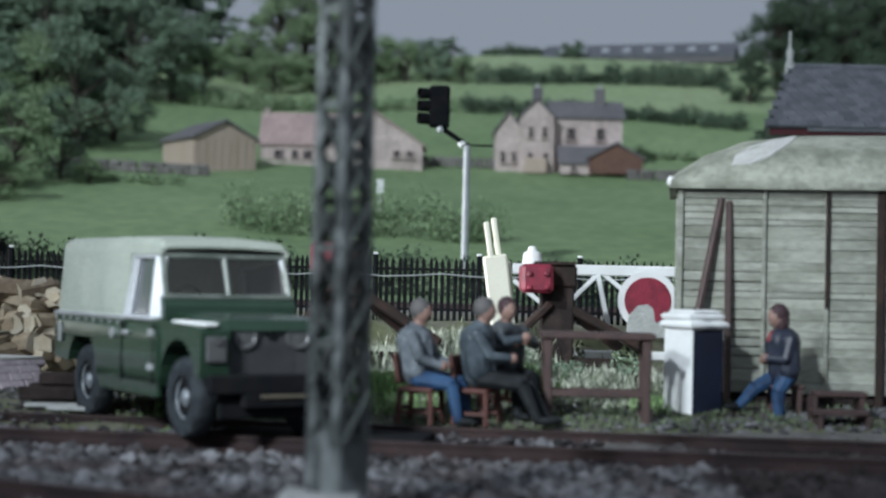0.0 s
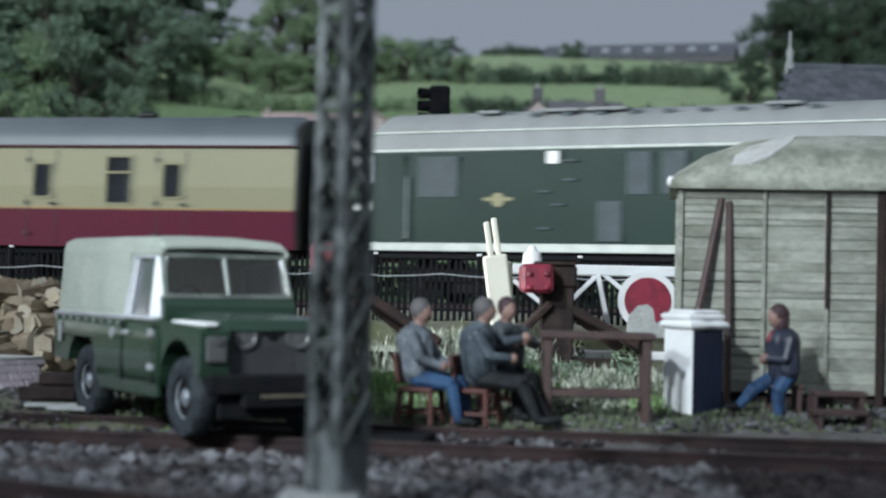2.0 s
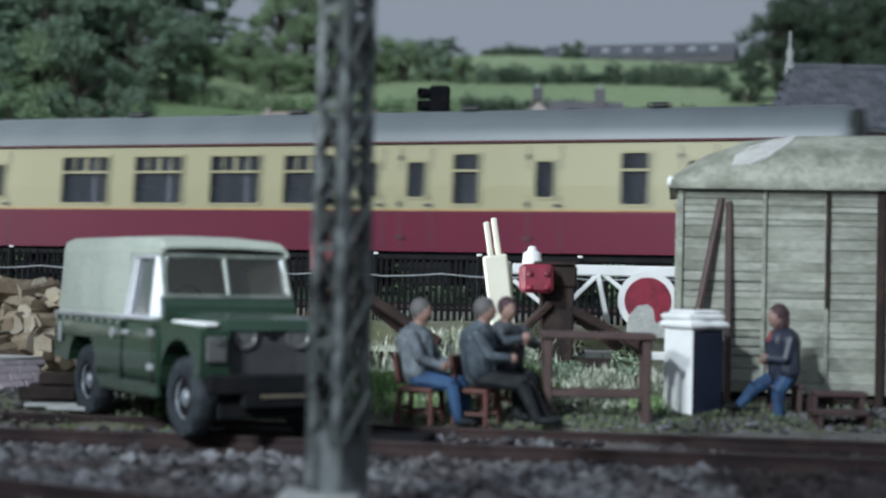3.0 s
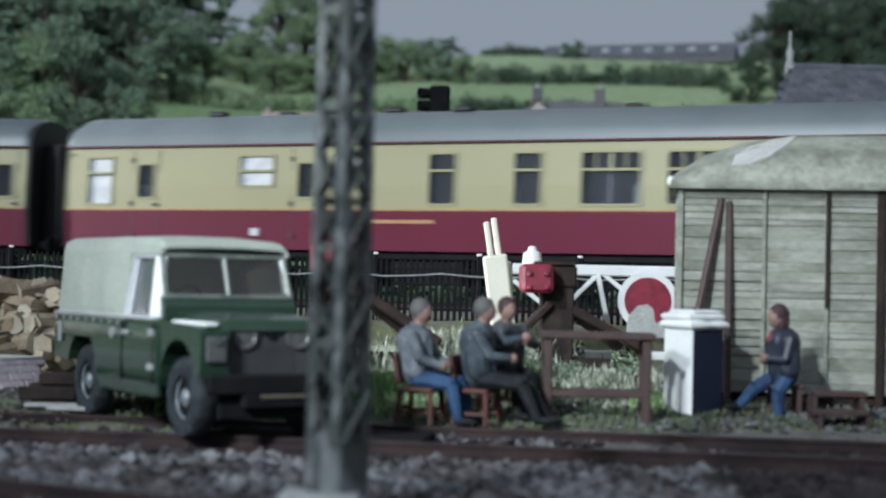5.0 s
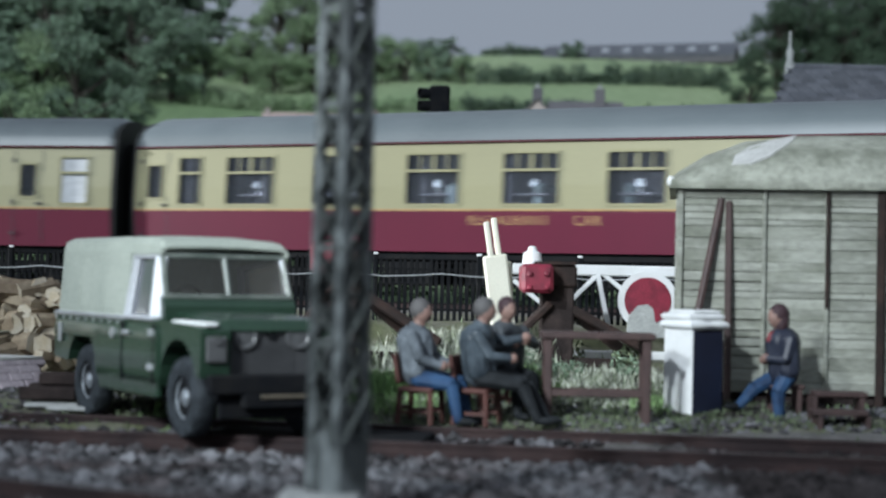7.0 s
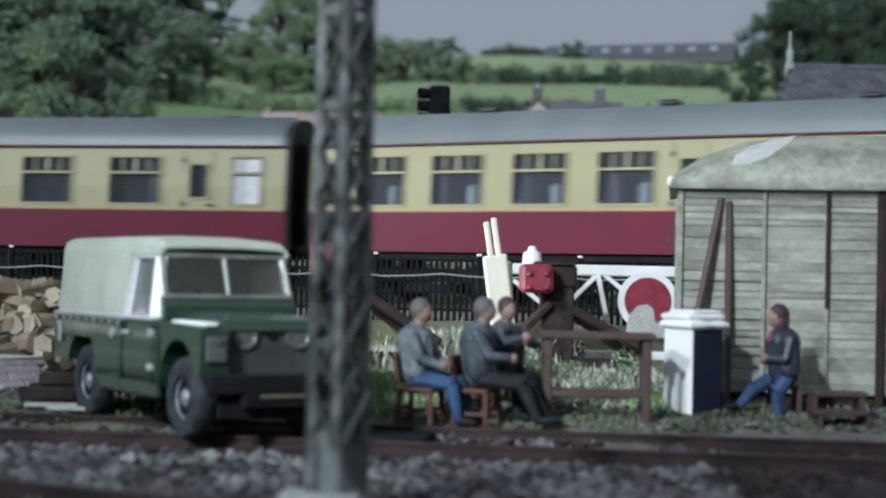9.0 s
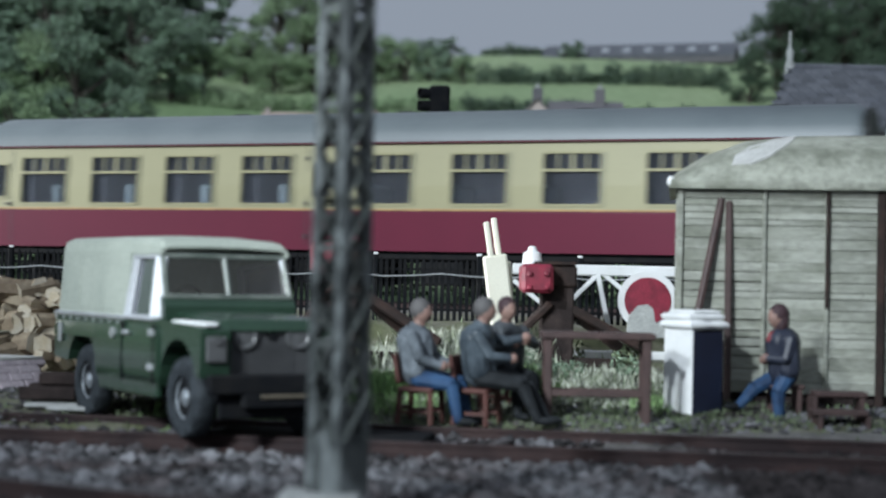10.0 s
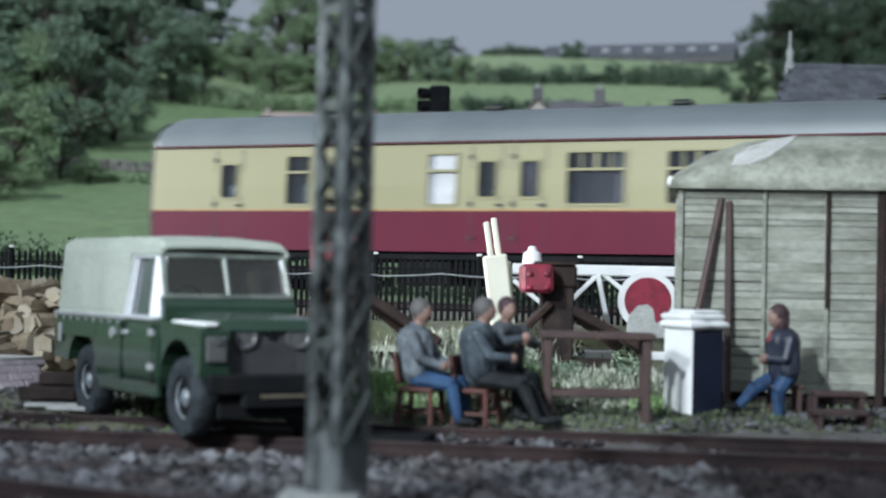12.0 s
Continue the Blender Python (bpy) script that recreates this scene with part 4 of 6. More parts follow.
# boards painted black to carry the vehicle's shadow on the ground
cross = thing("crossing_panel", P(-1.30, 16.99, -0.085, 0, 0, -8), "boards between the rails under the vehicle, blackened for its shadow", "crossing", kind="structure")
for i in range(4):
    part("board", Mesh().box((0, -0.40 + i * 0.27, 0), (2.4, 0.25, 0.12), 0.015), M["black"], cross)


# ---- grounded van body ----
def van_rise(x):
    for (x0, h0), (x1, h1) in (((2.84, 0.16), (2.95, 0.27)), ((2.95, 0.27), (3.3, 0.50)), ((3.3, 0.50), (3.8, 0.68)), ((3.8, 0.68), (4.5, 0.77)), ((4.5, 0.77), (8.2, 0.80))):
        if x <= x1:
            return h0 + (h1 - h0) * (x - x0) / (x1 - x0)
    return 0.8


def van_roof_z(x, y):
    u = max(-1, min(1, (y - 21.2) / 1.4))
    return 2.86 + van_rise(x) * (1 - u * u) ** 0.62


def van_body():
    v = thing("van_body", Matrix.Translation((2.96 * S, 20 * S, 0)) @ pose(0, 0, 0, 0, 0, -8.4) @ Matrix.Translation((-2.96 * S, -20 * S, 0)), "weathered grey-green planked goods van body, grounded beside the track", "goods van")
    core = Mesh().box((5.45, 21.2, 1.58), (4.92, 2.34, 2.5))
    part("inner_wall", core, M["iron"], v)
    stops = [2.98, 4.03, 4.80, 5.42, 6.3, 7.15, 7.92]
    heights = [random.choice((0.08, 0.11, 0.13, 0.15)) for _ in range(21)]
    heights = [h * 2.53 / sum(heights) for h in heights]
    for a, b in zip(stops, stops[1:]):
        pm = {}
        z = 0.31
        for h in heights:
            k = (round(h, 3), random.randrange(3))
            if k not in pm:
                gap = random.choice((0.001, 0.002, 0.006, 0.012, 0.018))
                pm[k] = Mesh().box((0, 0, 0), (b - a - 0.03, 0.06, h - gap), 0.004 + gap * 0.3).data("plank", M["plank"])
            part("plank", pm[k], None, v, m=P((a + b) / 2, 20.0 + random.uniform(-0.007, 0.007), z + h / 2, 0, random.uniform(-0.12, 0.12), 0))
            z += h
    z = 0.31
    for h in heights:
        part("plank", Mesh().box((0, 0, 0), (0.06, 2.34, h - 0.006), 0.006), M["plank"], v, m=P(2.96, 21.2, z + h / 2))
        z += h
    for x, w in ((2.99, 0.07), (4.03, 0.05), (4.80, 0.05), (6.3, 0.06), (7.15, 0.06), (7.9, 0.08)):
        part("upright", Mesh().box((x, 19.95, 1.58), (w, 0.06, 2.52), 0.01), M["plank"], v)
    part("door_rail", Mesh().box((5.45, 19.93, 1.50), (0.10, 0.09, 2.66), 0.02), M["iron"], v, "dark iron door post")
    part("strap", Mesh().box((4.80, 19.915, 2.1), (0.045, 0.03, 1.45), 0.01), M["iron"], v)
    roof = Mesh()
    xs = [2.84, 2.88, 2.95, 3.1, 3.3, 3.55, 3.8, 4.1, 4.5, 5.2, 6.2, 7.2, 8.05]
    n = 17
    for k, x in enumerate(xs):
        for i in range(n):
            y = 21.2 - 1.4 * math.cos(math.pi * i / (n - 1))
            roof.v.append((x, y, van_roof_z(x, y) + 0.012 * noise.noise((x * 3, y * 3, 1))))
        for i in range(n):
            y = 21.2 - 1.4 * math.cos(math.pi * i / (n - 1))
            roof.v.append((x, y, 2.845))
        if k:
            a, b = (k - 1) * 2 * n, k * 2 * n
            for i in range(n - 1):
                roof.f += [[a + i, a + i + 1, b + i + 1, b + i], [a + n + i, b + n + i, b + n + i + 1, a + n + i + 1]]
                roof.m += [0, 0]
            roof.f += [[a, b, b + n, a + n], [a + n - 1, a + 2 * n - 1, b + 2 * n - 1, b + n - 1]]
            roof.m += [0, 0]
    last = (len(xs) - 1) * 2 * n
    for base in (0, last):
        for i in range(n - 1):
            roof.f.append([base + i, base + i + 1, base + n + i + 1, base + n + i])
            roof.m.append(0)
    rf = part("roof", roof, M["van_roof"], v, "mottled felt roof with pale stains", smooth=True)
    lip = Mesh().box((5.45, 19.83, 2.90), (5.2, 0.07, 0.12), 0.03)
    part("eaves_board", lip, M["van_roof"], rf)
    patch = Mesh()
    outline = [(3.62, 20.03), (3.85, 20.0), (4.1, 20.12), (4.35, 20.42), (4.46, 20.78), (4.15, 20.66), (3.85, 20.42), (3.66, 20.2)]
    patch.v = [(x, y, van_roof_z(x, y) + 0.022) for x, y in outline] + [(x, y, van_roof_z(x, y) + 0.002) for x, y in outline]
    patch.f = [list(range(8))] + [[i, (i + 1) % 8, 8 + (i + 1) % 8, 8 + i] for i in range(8)]
    patch.m = [0] * 9
    part("bare_patch", patch, M["paving"], rf, "torn white patch")
    knob = Mesh().ball((2.86, 19.86, 2.93), (0.05, 0.05, 0.07), 8, 6)
    part("gutter_end", knob, M["white"], rf)
    for y in (20.15, 22.2):
        part("base_timber", Mesh().box((5.45, y, 0.24), (4.95, 0.16, 0.16), 0.02), M["sleeper"], v)
    for x in (3.2, 4.6, 6.2, 7.6):
        part("bearer", Mesh().box((x, 21.2, 0.15), (0.26, 2.5, 0.18), 0.02), M["sleeper"], v)


van_body()
for p, q in (((3.49, 19.90, 2.74), (2.95, 19.62, 0.14)), ((3.58, 19.88, 2.70), (3.56, 19.70, 0.14))):
    d = Vector(q) - Vector(p)
    pl = Mesh().bar(p, q, 0.085, 0.085, 0.02)
    solid("timber_pole", pl, M["brown"], None, "dark brown timber pole leaning against the van", "pole", "poles on the van")


# ---- lattice mast in the foreground ----
def lattice_mast():
    m = thing("lattice_mast", P(-0.765, 12.0, -0.10, 0, 0, -39), "weathered grey lattice steel mast on a concrete block", "mast")
    top, low, high = 4.7, 0.160, 0.138

    def half(z):
        return low + (high - low) * min(1.0, max(0.0, (z - 0.4) / 3.6))

    for sx in (-1, 1):
        for sy in (-1, 1):
            h0, h1 = half(0.15), half(top)
            leg = Mesh()
            for w, d, ox, oy in ((0.022, 0.085, 0, -0.032), (0.085, 0.022, -0.032, 0)):
                pts = []
                for z, h in ((0.15, h0), (top, h1)):
                    cx, cy = sx * (h + ox), sy * (h + oy)
                    pts += [(cx + i * w / 2, cy + j * d / 2, z) for i, j in ((-1, -1), (1, -1), (1, 1), (-1, 1))]
                leg.add(pts, [(0, 3, 2, 1), (4, 5, 6, 7), (0, 1, 5, 4), (1, 2, 6, 5), (2, 3, 7, 6), (3, 0, 4, 7)])
            part("corner_angle", leg, M["steel_post"], m)
    step, z, k = 0.36, 0.52, 0
    rnd = random.Random(3)
    while z < top - step:
        h0, h1 = half(z), half(z + step)
        for f in range(4):
            s = 1 if (k + f) % 2 else -1
            for sg, y in ((s, 0.010), (-s, 0.020)):
                bar = Mesh().bar((-sg * (h0 - 0.02), -h0 + y, z), (sg * (h1 - 0.02), -h1 + y, z + step), 0.105, 0.010, 0.002)
                part("lacing_bar", bar, M["lacing"], m, m=pose(0, 0, 0, 0, 0, 90 * f))
            if f < 2:
                gusset = Mesh().box((0, -h0 + 0.002, z), (2 * h0 - 0.05, 0.012, 0.07), 0.004)
                part("tie_plate", gusset, M["lacing"], m, m=pose(0, 0, 0, 0, 0, 90 * f + 180 * rnd.randrange(2)))
        z += step
        k += 1
    foot = Mesh().box((0, 0, 0.33), (0.36, 0.36, 0.46), 0.02)
    foot.box((0, 0, 0.57), (0.30, 0.30, 0.06), 0.02)
    part("base_casting", foot, M["steel_post"], m)


lattice_mast()
solid("mast_plinth", Mesh().box((0, 0, 0), (0.62, 0.5, 0.22), 0.03), M["concrete"], P(-0.88, 11.95, -0.08), "pale concrete block under the lattice mast", "plinth")


# ---- fence, gate and buffer stops ----
def fence_line(x):
    return 27.0 - 0.14 * (x + 1) if x < 12 else 25.2


def palisade_fence():
    f = thing("palisade_fence", None, "black palisade fence along the embankment", "fence")
    pm = Mesh().prism([(-0.03, 0), (0.03, 0), (0.03, 0.98), (0, 1.07), (-0.03, 0.98)], -0.012, 0.012).data("picket", M["black"])
    x = -10.5
    while x < 8:
        y = fence_line(x)
        part("picket", pm, None, f, m=P(x, y, 0.94 + random.uniform(-0.015, 0.015), 0, random.uniform(-1.2, 1.2), -8))
        x += 0.105
    for z in (1.12, 1.80):
        part("fence_rail", Mesh().bar((-10.6, fence_line(-10.6) + 0.03, z), (8, fence_line(8) + 0.03, z), 0.05, 0.04), M["black"], f)
    for x in (-9.5, -7.6, -5.6, -4.4, -2.8, -1.14, 0.62, 2.3, 4.0, 5.8):
        y = fence_line(x)
        p = part("fence_post", Mesh().box((x, y, 1.45), (0.09, 0.09, 1.2), 0.015), M["black"], f)
        part("post_cap", Mesh().box((x, y - 0.01, 2.05), (0.08, 0.05, 0.06), 0.012), M["white"], p, "pale post cap")
    w = Mesh()
    pts = [(-10 + 0.5 * i, fence_line(-10 + 0.5 * i) - 0.14, 1.70 + 0.03 * math.cos((-10 + 0.5 * i) * 3.6)) for i in range(33)]
    for p, q in zip(pts, pts[1:]):
        w.tube(p, q, 0.012, n=6, caps=False)
    part("wire", w, M["silver"], f, "pale handrail wire")


palisade_fence()


def crossing_gate():
    g = thing("crossing_gate", None, "white level crossing gate with a red disc", "gate")
    post = Mesh().box((0, 0, 0), (0.38, 0.24, 1.25), 0.03, Matrix.Translation((0.90, 25.0, 1.42)) @ pose(0, 0, 0, 0, -8, 0))
    part("gate_post", post, M["ivory"], g, "ivory gate post")
    for x, z, h in ((0.72, 2.25, 0.62), (0.84, 2.31, 0.64)):
        part("post_finial", Mesh().box((0, 0, 0), (0.09, 0.12, h), 0.02, Matrix.Translation((x, 24.95 + (x - 0.72), z)) @ pose(0, 0, 0, 0, -9, 0)), M["ivory"], g)
    part("second_post", Mesh().box((0, 0, 0), (0.13, 0.14, 1.6), 0.02, Matrix.Translation((1.08, 25.2, 1.15)) @ pose(0, 0, 0, 0, -4, 0)), M["ivory"], g)
    part("top_rail", Mesh().box((2.75, 25.0, 1.83), (3.3, 0.10, 0.17), 0.02), M["white"], g)
    part("bottom_rail", Mesh().box((2.75, 25.0, 0.50), (3.3, 0.10, 0.14), 0.02), M["white"], g)
    for p, q in (((2.45, 25, 1.77), (2.72, 25, 0.55)), ((2.45, 25.02, 1.77), (1.75, 25.02, 1.05)), ((2.5, 25.02, 1.80), (3.6, 25.02, 0.95)), ((4.15, 25, 1.77), (4.15, 25, 0.55)), ((1.12, 25, 1.65), (2.0, 25, 0.95))):
        part("brace", Mesh().bar(p, q, 0.11, 0.07, 0.01), M["white"], g)
    d = Mesh().tube((3.23, 24.93, 1.37), (3.23, 24.90, 1.37), 0.47, n=40)
    disc = part("disc_rim", d, M["white"], g, "white rim of the disc")
    part("disc", Mesh().tube((3.23, 24.905, 1.37), (3.23, 24.88, 1.37), 0.365, n=40), M["red"], disc, "red disc")


crossing_gate()


def buffer_stop(label, x, y, z0, s, z1=1.92, lamp_on=True):
    b = thing("buffer_stop", None, label, "buffer stop", "buffer stops")
    h = z1 - z0
    part("post", Mesh().box((x, y, z0 + h / 2), (0.50 * s, 0.30, h), 0.03), M["sleeper"], b, "dark rusty post")
    part("head_block", Mesh().box((x - 0.02, y - 0.03, z1 - 0.20), (0.60 * s, 0.36, 0.32), 0.03), M["iron"], b)
    beam = Mesh().box((x - 0.32 * s, y - 0.10, z1 - 0.24), (0.46 * s, 0.95, 0.42), 0.05)
    bp = part("beam", beam, M["red"], b, "chipped red buffer beam")
    for dz in (-0.1, 0.1):
        for dx in (-0.07, 0.08):
            part("bolt", Mesh().box((x - 0.32 * s + dx * 1.6, y - 0.60, z1 - 0.27 + dz), (0.07, 0.06, 0.07), 0.015), M["red"], bp)
    part("top_plate", Mesh().box((x - 0.05, y - 0.02, z1 - 0.01), (0.62 * s, 0.5, 0.05), 0.01), M["iron"], bp)
    for q, w in (((x + 1.35, y - 0.05, z0 + 0.55), 0.26), ((x + 1.2, y + 0.5, z0 + 0.4), 0.2)):
        part("back_strut", Mesh().bar((x + 0.1, y, z1 - 0.62), q, w, 0.14, 0.03), M["iron"], b)
    for dy in (-0.2, 0.25):
        part("front_strut", Mesh().bar((x - 0.1, y + dy, z1 - 0.60), (x - 0.85, y + dy - 0.1, z0 + 0.45), 0.12, 0.10, 0.02), M["iron"], b)
    part("cross_tie", Mesh().bar((x - 0.5, y, z0 + 0.35), (x + 0.9, y, z0 + 0.35), 0.12, 0.14, 0.02), M["iron"], b)
    if lamp_on:
        part("lamp", Mesh().lathe([(0.0, 0.26), (0.05, 0.25), (0.07, 0.19), (0.13, 0.15), (0.15, 0.0), (0, 0)], 12, Matrix.Translation((x - 0.38 * s, y - 0.1, z1 - 0.02))), M["white"], b, "small white lamp", smooth=True)
    return b


buffer_stop("rusty timber buffer stop with chipped red beam before the gate", 1.70, 23.5, 0.10, 1.0)
buffer_stop("rusty timber buffer stop with red beam behind the mast", -1.36, 22.0, 0.20, 0.8, 2.14, False)
solid("brake_wheel_plate", Mesh().prism([(-0.28, 0), (-0.25, 0.30), (-0.12, 0.46), (0.02, 0.48), (0.1, 0.42), (0.14, 0.2), (0.5, 0.36), (0.55, 0.1), (0.5, 0)], -0.03, 0.03), M["concrete"], P(2.95, 22.9, 0.86, 0, 0, 0), "bent grey metal sheet propped before the gate", "metal sheet")


# ---- furniture outside the van ----
def table():
    t = thing("work_table", None, "dark red-brown wooden table on the grass", "table")
    x0, x1, y0, y1, z0, z1 = 1.19, 2.41, 18.12, 18.52, 0.0, 1.08
    part("tabletop", Mesh().box(((x0 + x1) / 2, (y0 + y1) / 2, z1 - 0.05), (x1 - x0 + 0.08, y1 - y0 + 0.1, 0.08), 0.015), M["brown"], t)
    for x in (x0 + 0.04, x1 - 0.05):
        for y in (y0 + 0.04, y1 - 0.04):
            part("leg", Mesh().box((x, y, (z0 + z1) / 2 - 0.06), (0.10, 0.09, z1 - z0 - 0.06), 0.015), M["brown"], t)
    for y in (y0 + 0.04, y1 - 0.04):
        part("stretcher", Mesh().box(((x0 + x1) / 2, y, 0.37), (x1 - x0 - 0.16, 0.06, 0.08), 0.01), M["brown"], t)
    for x in (x0 + 0.04, x1 - 0.05):
        part("side_rail", Mesh().box((x, (y0 + y1) / 2, 0.37), (0.06, y1 - y0 - 0.12, 0.08), 0.01), M["brown"], t)


table()


def chair():
    c = thing("wooden_chair", None, "small red-brown wooden chair with a seated figurine", "chair", "chairs at the table")
    part("seat", Mesh().box((0, 0, 0.39), (0.42, 0.42, 0.06), 0.02), M["chair"], c)
    part("backrest", Mesh().box((0, 0, 0), (0.05, 0.40, 0.34), 0.02, Matrix.Translation((-0.235, 0, 0.62)) @ pose(0, 0, 0, 0, -10, 0)), M["chair"], c)
    for x in (-0.18, 0.18):
        for y in (-0.18, 0.18):
            part("leg", Mesh().bar((x, y, 0.37), (x * 1.12, y * 1.12, 0.0), 0.055, 0.055, 0.01), M["chair"], c)
    for x in (-0.2, 0.2):
        part("stretcher", Mesh().bar((x, -0.18, 0.18), (x, 0.18, 0.18), 0.035, 0.035), M["chair"], c)
    for y in (-0.2, 0.2):
        part("stretcher", Mesh().bar((-0.18, y, 0.14), (0.18, y, 0.14), 0.035, 0.035), M["chair"], c)
    return c


ch = chair()
ch.matrix_basis = P(-0.22, 18.02, 0.0, 0, 0, -20)
copy_thing(ch, P(0.42, 17.98, 0.0, 0, 0, -25))


def figurine(label, m, mats, hip, chest, head, arms, legs, hair=0.0, shirt=0.0):
    """One plain moulded figure. mats: coat, trousers, hair, bare, shoe."""
    f = Mesh()

    def limb(p, q, r0, r1, mi):
        f.tube(p, q, r0, r1, 9, mi)
        f.ball(p, r0, 9, 6, None, mi)
        f.ball(q, r1, 9, 6, None, mi)

    hip, chest, head = Vector(hip), Vector(chest), Vector(head)
    limb(hip, chest, 0.19, 0.215, 0)
    for w in (-0.13, 0.13):
        limb(hip + Vector((0, w, 0.05)), chest + Vector((0, w * 1.25, 0.02)), 0.14, 0.13, 0)
    f.tube(chest + Vector((0.02, 0, 0.12)), head + Vector((-0.02, 0, -0.1)), 0.075, 0.07, 9, 3)
    f.tube(chest + Vector((0.0, 0, 0.10)), head + Vector((-0.03, 0, -0.15)), 0.12, 0.095, 10, 0)
    f.ball(head, (0.115, 0.10, 0.145), 12, 9, None, 3)
    f.ball(head + Vector((-0.025, 0, 0.035)), (0.125, 0.115, 0.14), 12, 9, None, 2)
    if hair:
        f.ball(head + Vector((-0.05, 0, -0.06)), (0.10, 0.12, 0.18), 10, 8, None, 2)
    if shirt:
        f.ball(chest + Vector((0.125, 0, 0.03)), (0.09, 0.07, 0.13), 9, 7, None, 5)
    f.ball(head + Vector((0.104, 0, -0.02)), (0.022, 0.02, 0.028), 6, 5, None, 3)
    for sh, el, ha in arms:
        limb(sh, el, 0.075, 0.062, 0)
        limb(el, ha, 0.062, 0.05, 0)
        f.ball(ha, 0.06, 8, 6, None, 3)
    for a, k, ft in legs:
        limb(a, k, 0.115, 0.085, 1)
        limb(k, ft, 0.085, 0.06, 1)
        f.ball(Vector(ft) + Vector((0.07, 0, -0.02)), (0.14, 0.055, 0.05), 8, 6, None, 4)
    return solid("figurine", f, mats, m @ Matrix.Diagonal((1, 0.94, 0.93, 1)), label, "figurine", "figurines by the van", smooth=True)


skin = material("figure_flesh_paint", (0.27, 0.165, 0.135), 0.6)
hair_grey = material("figure_hair_grey", (0.10, 0.095, 0.095), 0.7)
hair_brown = material("figure_hair_brown", (0.05, 0.025, 0.03), 0.7)
jeans = material("figure_blue_paint", (0.03, 0.075, 0.16), 0.6, second=(0.010, 0.024, 0.06), scale=5, amount=0.8, gloss=0.3)
dark_cloth = material("figure_dark_paint", (0.012, 0.014, 0.016), 0.7, second=(0.03, 0.034, 0.038), scale=6, amount=0.5, gloss=0.2)
pale_grey = material("figure_pale_grey", (0.17, 0.195, 0.22), 0.65, second=(0.045, 0.055, 0.065), scale=4, amount=0.8, gloss=0.3)
slate_blue = material("figure_slate_blue", (0.03, 0.04, 0.05), 0.5, second=(0.12, 0.15, 0.175), scale=4, amount=0.6, gloss=0.3)
ink = material("figure_ink_blue", (0.014, 0.018, 0.034), 0.5, second=(0.06, 0.07, 0.1), scale=6, amount=0.5)

figurine("painted seated figurine in a pale grey jacket and blue trousers", P(-0.25, 18.04, 0.0, 0, 0, -18), [pale_grey, jeans, hair_grey, skin, dark_cloth],
         (0.0, 0, 0.62), (-0.05, 0, 1.00), (0.03, 0, 1.36), [((-0.02, -0.24, 1.08), (0.10, -0.26, 0.80), (0.34, -0.14, 0.72)), ((-0.02, 0.24, 1.08), (0.12, 0.26, 0.80), (0.36, 0.12, 0.72))],
         [((0.05, -0.11, 0.56), (0.44, -0.12, 0.50), (0.52, -0.12, 0.08)), ((0.05, 0.11, 0.56), (0.46, 0.12, 0.52), (0.56, 0.12, 0.08))])
figurine("painted seated figurine in a dark leather-grey jacket and black trousers", P(0.45, 17.95, 0.03, 0, 0, -12), [slate_blue, dark_cloth, hair_grey, skin, dark_cloth],
         (0.0, 0, 0.60), (-0.04, 0, 1.0), (0.05, 0.02, 1.36), [((0.0, -0.25, 1.08), (0.16, -0.27, 0.82), (0.40, -0.16, 0.80)), ((0.0, 0.24, 1.08), (0.25, 0.26, 0.98), (0.5, 0.14, 1.05))],
         [((0.05, -0.11, 0.55), (0.50, -0.12, 0.48), (0.68, -0.12, 0.08)), ((0.05, 0.11, 0.55), (0.52, 0.12, 0.50), (0.74, 0.10, 0.08))])
figurine("painted seated figurine in grey with folded arms behind the table", P(0.75, 18.75, 0.05, 0, 0, -60), [M["grey_jacket"], dark_cloth, hair_brown, skin, dark_cloth],
         (0.0, 0, 0.60), (-0.02, 0, 1.0), (0.06, 0, 1.34), [((0.0, -0.25, 1.08), (0.12, -0.34, 0.86), (0.3, -0.05, 0.92)), ((0.0, 0.25, 1.08), (0.14, 0.36, 0.90), (0.34, 0.08, 0.96))],
         [((0.05, -0.11, 0.55), (0.45, -0.12, 0.50), (0.50, -0.12, 0.06)), ((0.05, 0.11, 0.55), (0.46, 0.12, 0.50), (0.5, 0.12, 0.06))])
chair3 = copy_thing(ch, P(0.74, 18.85, 0.07, 0, 0, -60))
figurine("painted figurine in dark jacket and blue trousers on a stool", P(4.08, 18.85, 0.02, 0, 0, 195), [ink, jeans, hair_brown, skin, dark_cloth, material("figure_red_shirt", (0.20, 0.035, 0.04), 0.6)],
         (0.0, 0, 0.64), (0.02, 0, 1.02), (0.10, 0, 1.35), [((0.02, -0.22, 1.08), (0.08, -0.25, 0.82), (0.24, -0.05, 0.80)), ((0.02, 0.22, 1.08), (0.10, 0.25, 0.82), (0.26, 0.05, 0.83))],
         [((0.05, -0.1, 0.58), (0.32, -0.12, 0.44), (0.50, -0.14, 0.22)), ((0.02, 0.1, 0.58), (0.14, 0.14, 0.40), (0.12, 0.16, 0.03))], 1.0, 1.0)
st = thing("stool", P(4.12, 18.99, 0.03), "low brown wooden stool behind the figurine", "stool")
part("seat", Mesh().box((0, 0, 0.42), (0.42, 0.36, 0.06), 0.02), M["brown"], st)
for x in (-0.15, 0.15):
    for y in (-0.13, 0.13):
        part("leg", Mesh().box((x, y, 0.20), (0.06, 0.06, 0.40), 0.01), M["brown"], st)


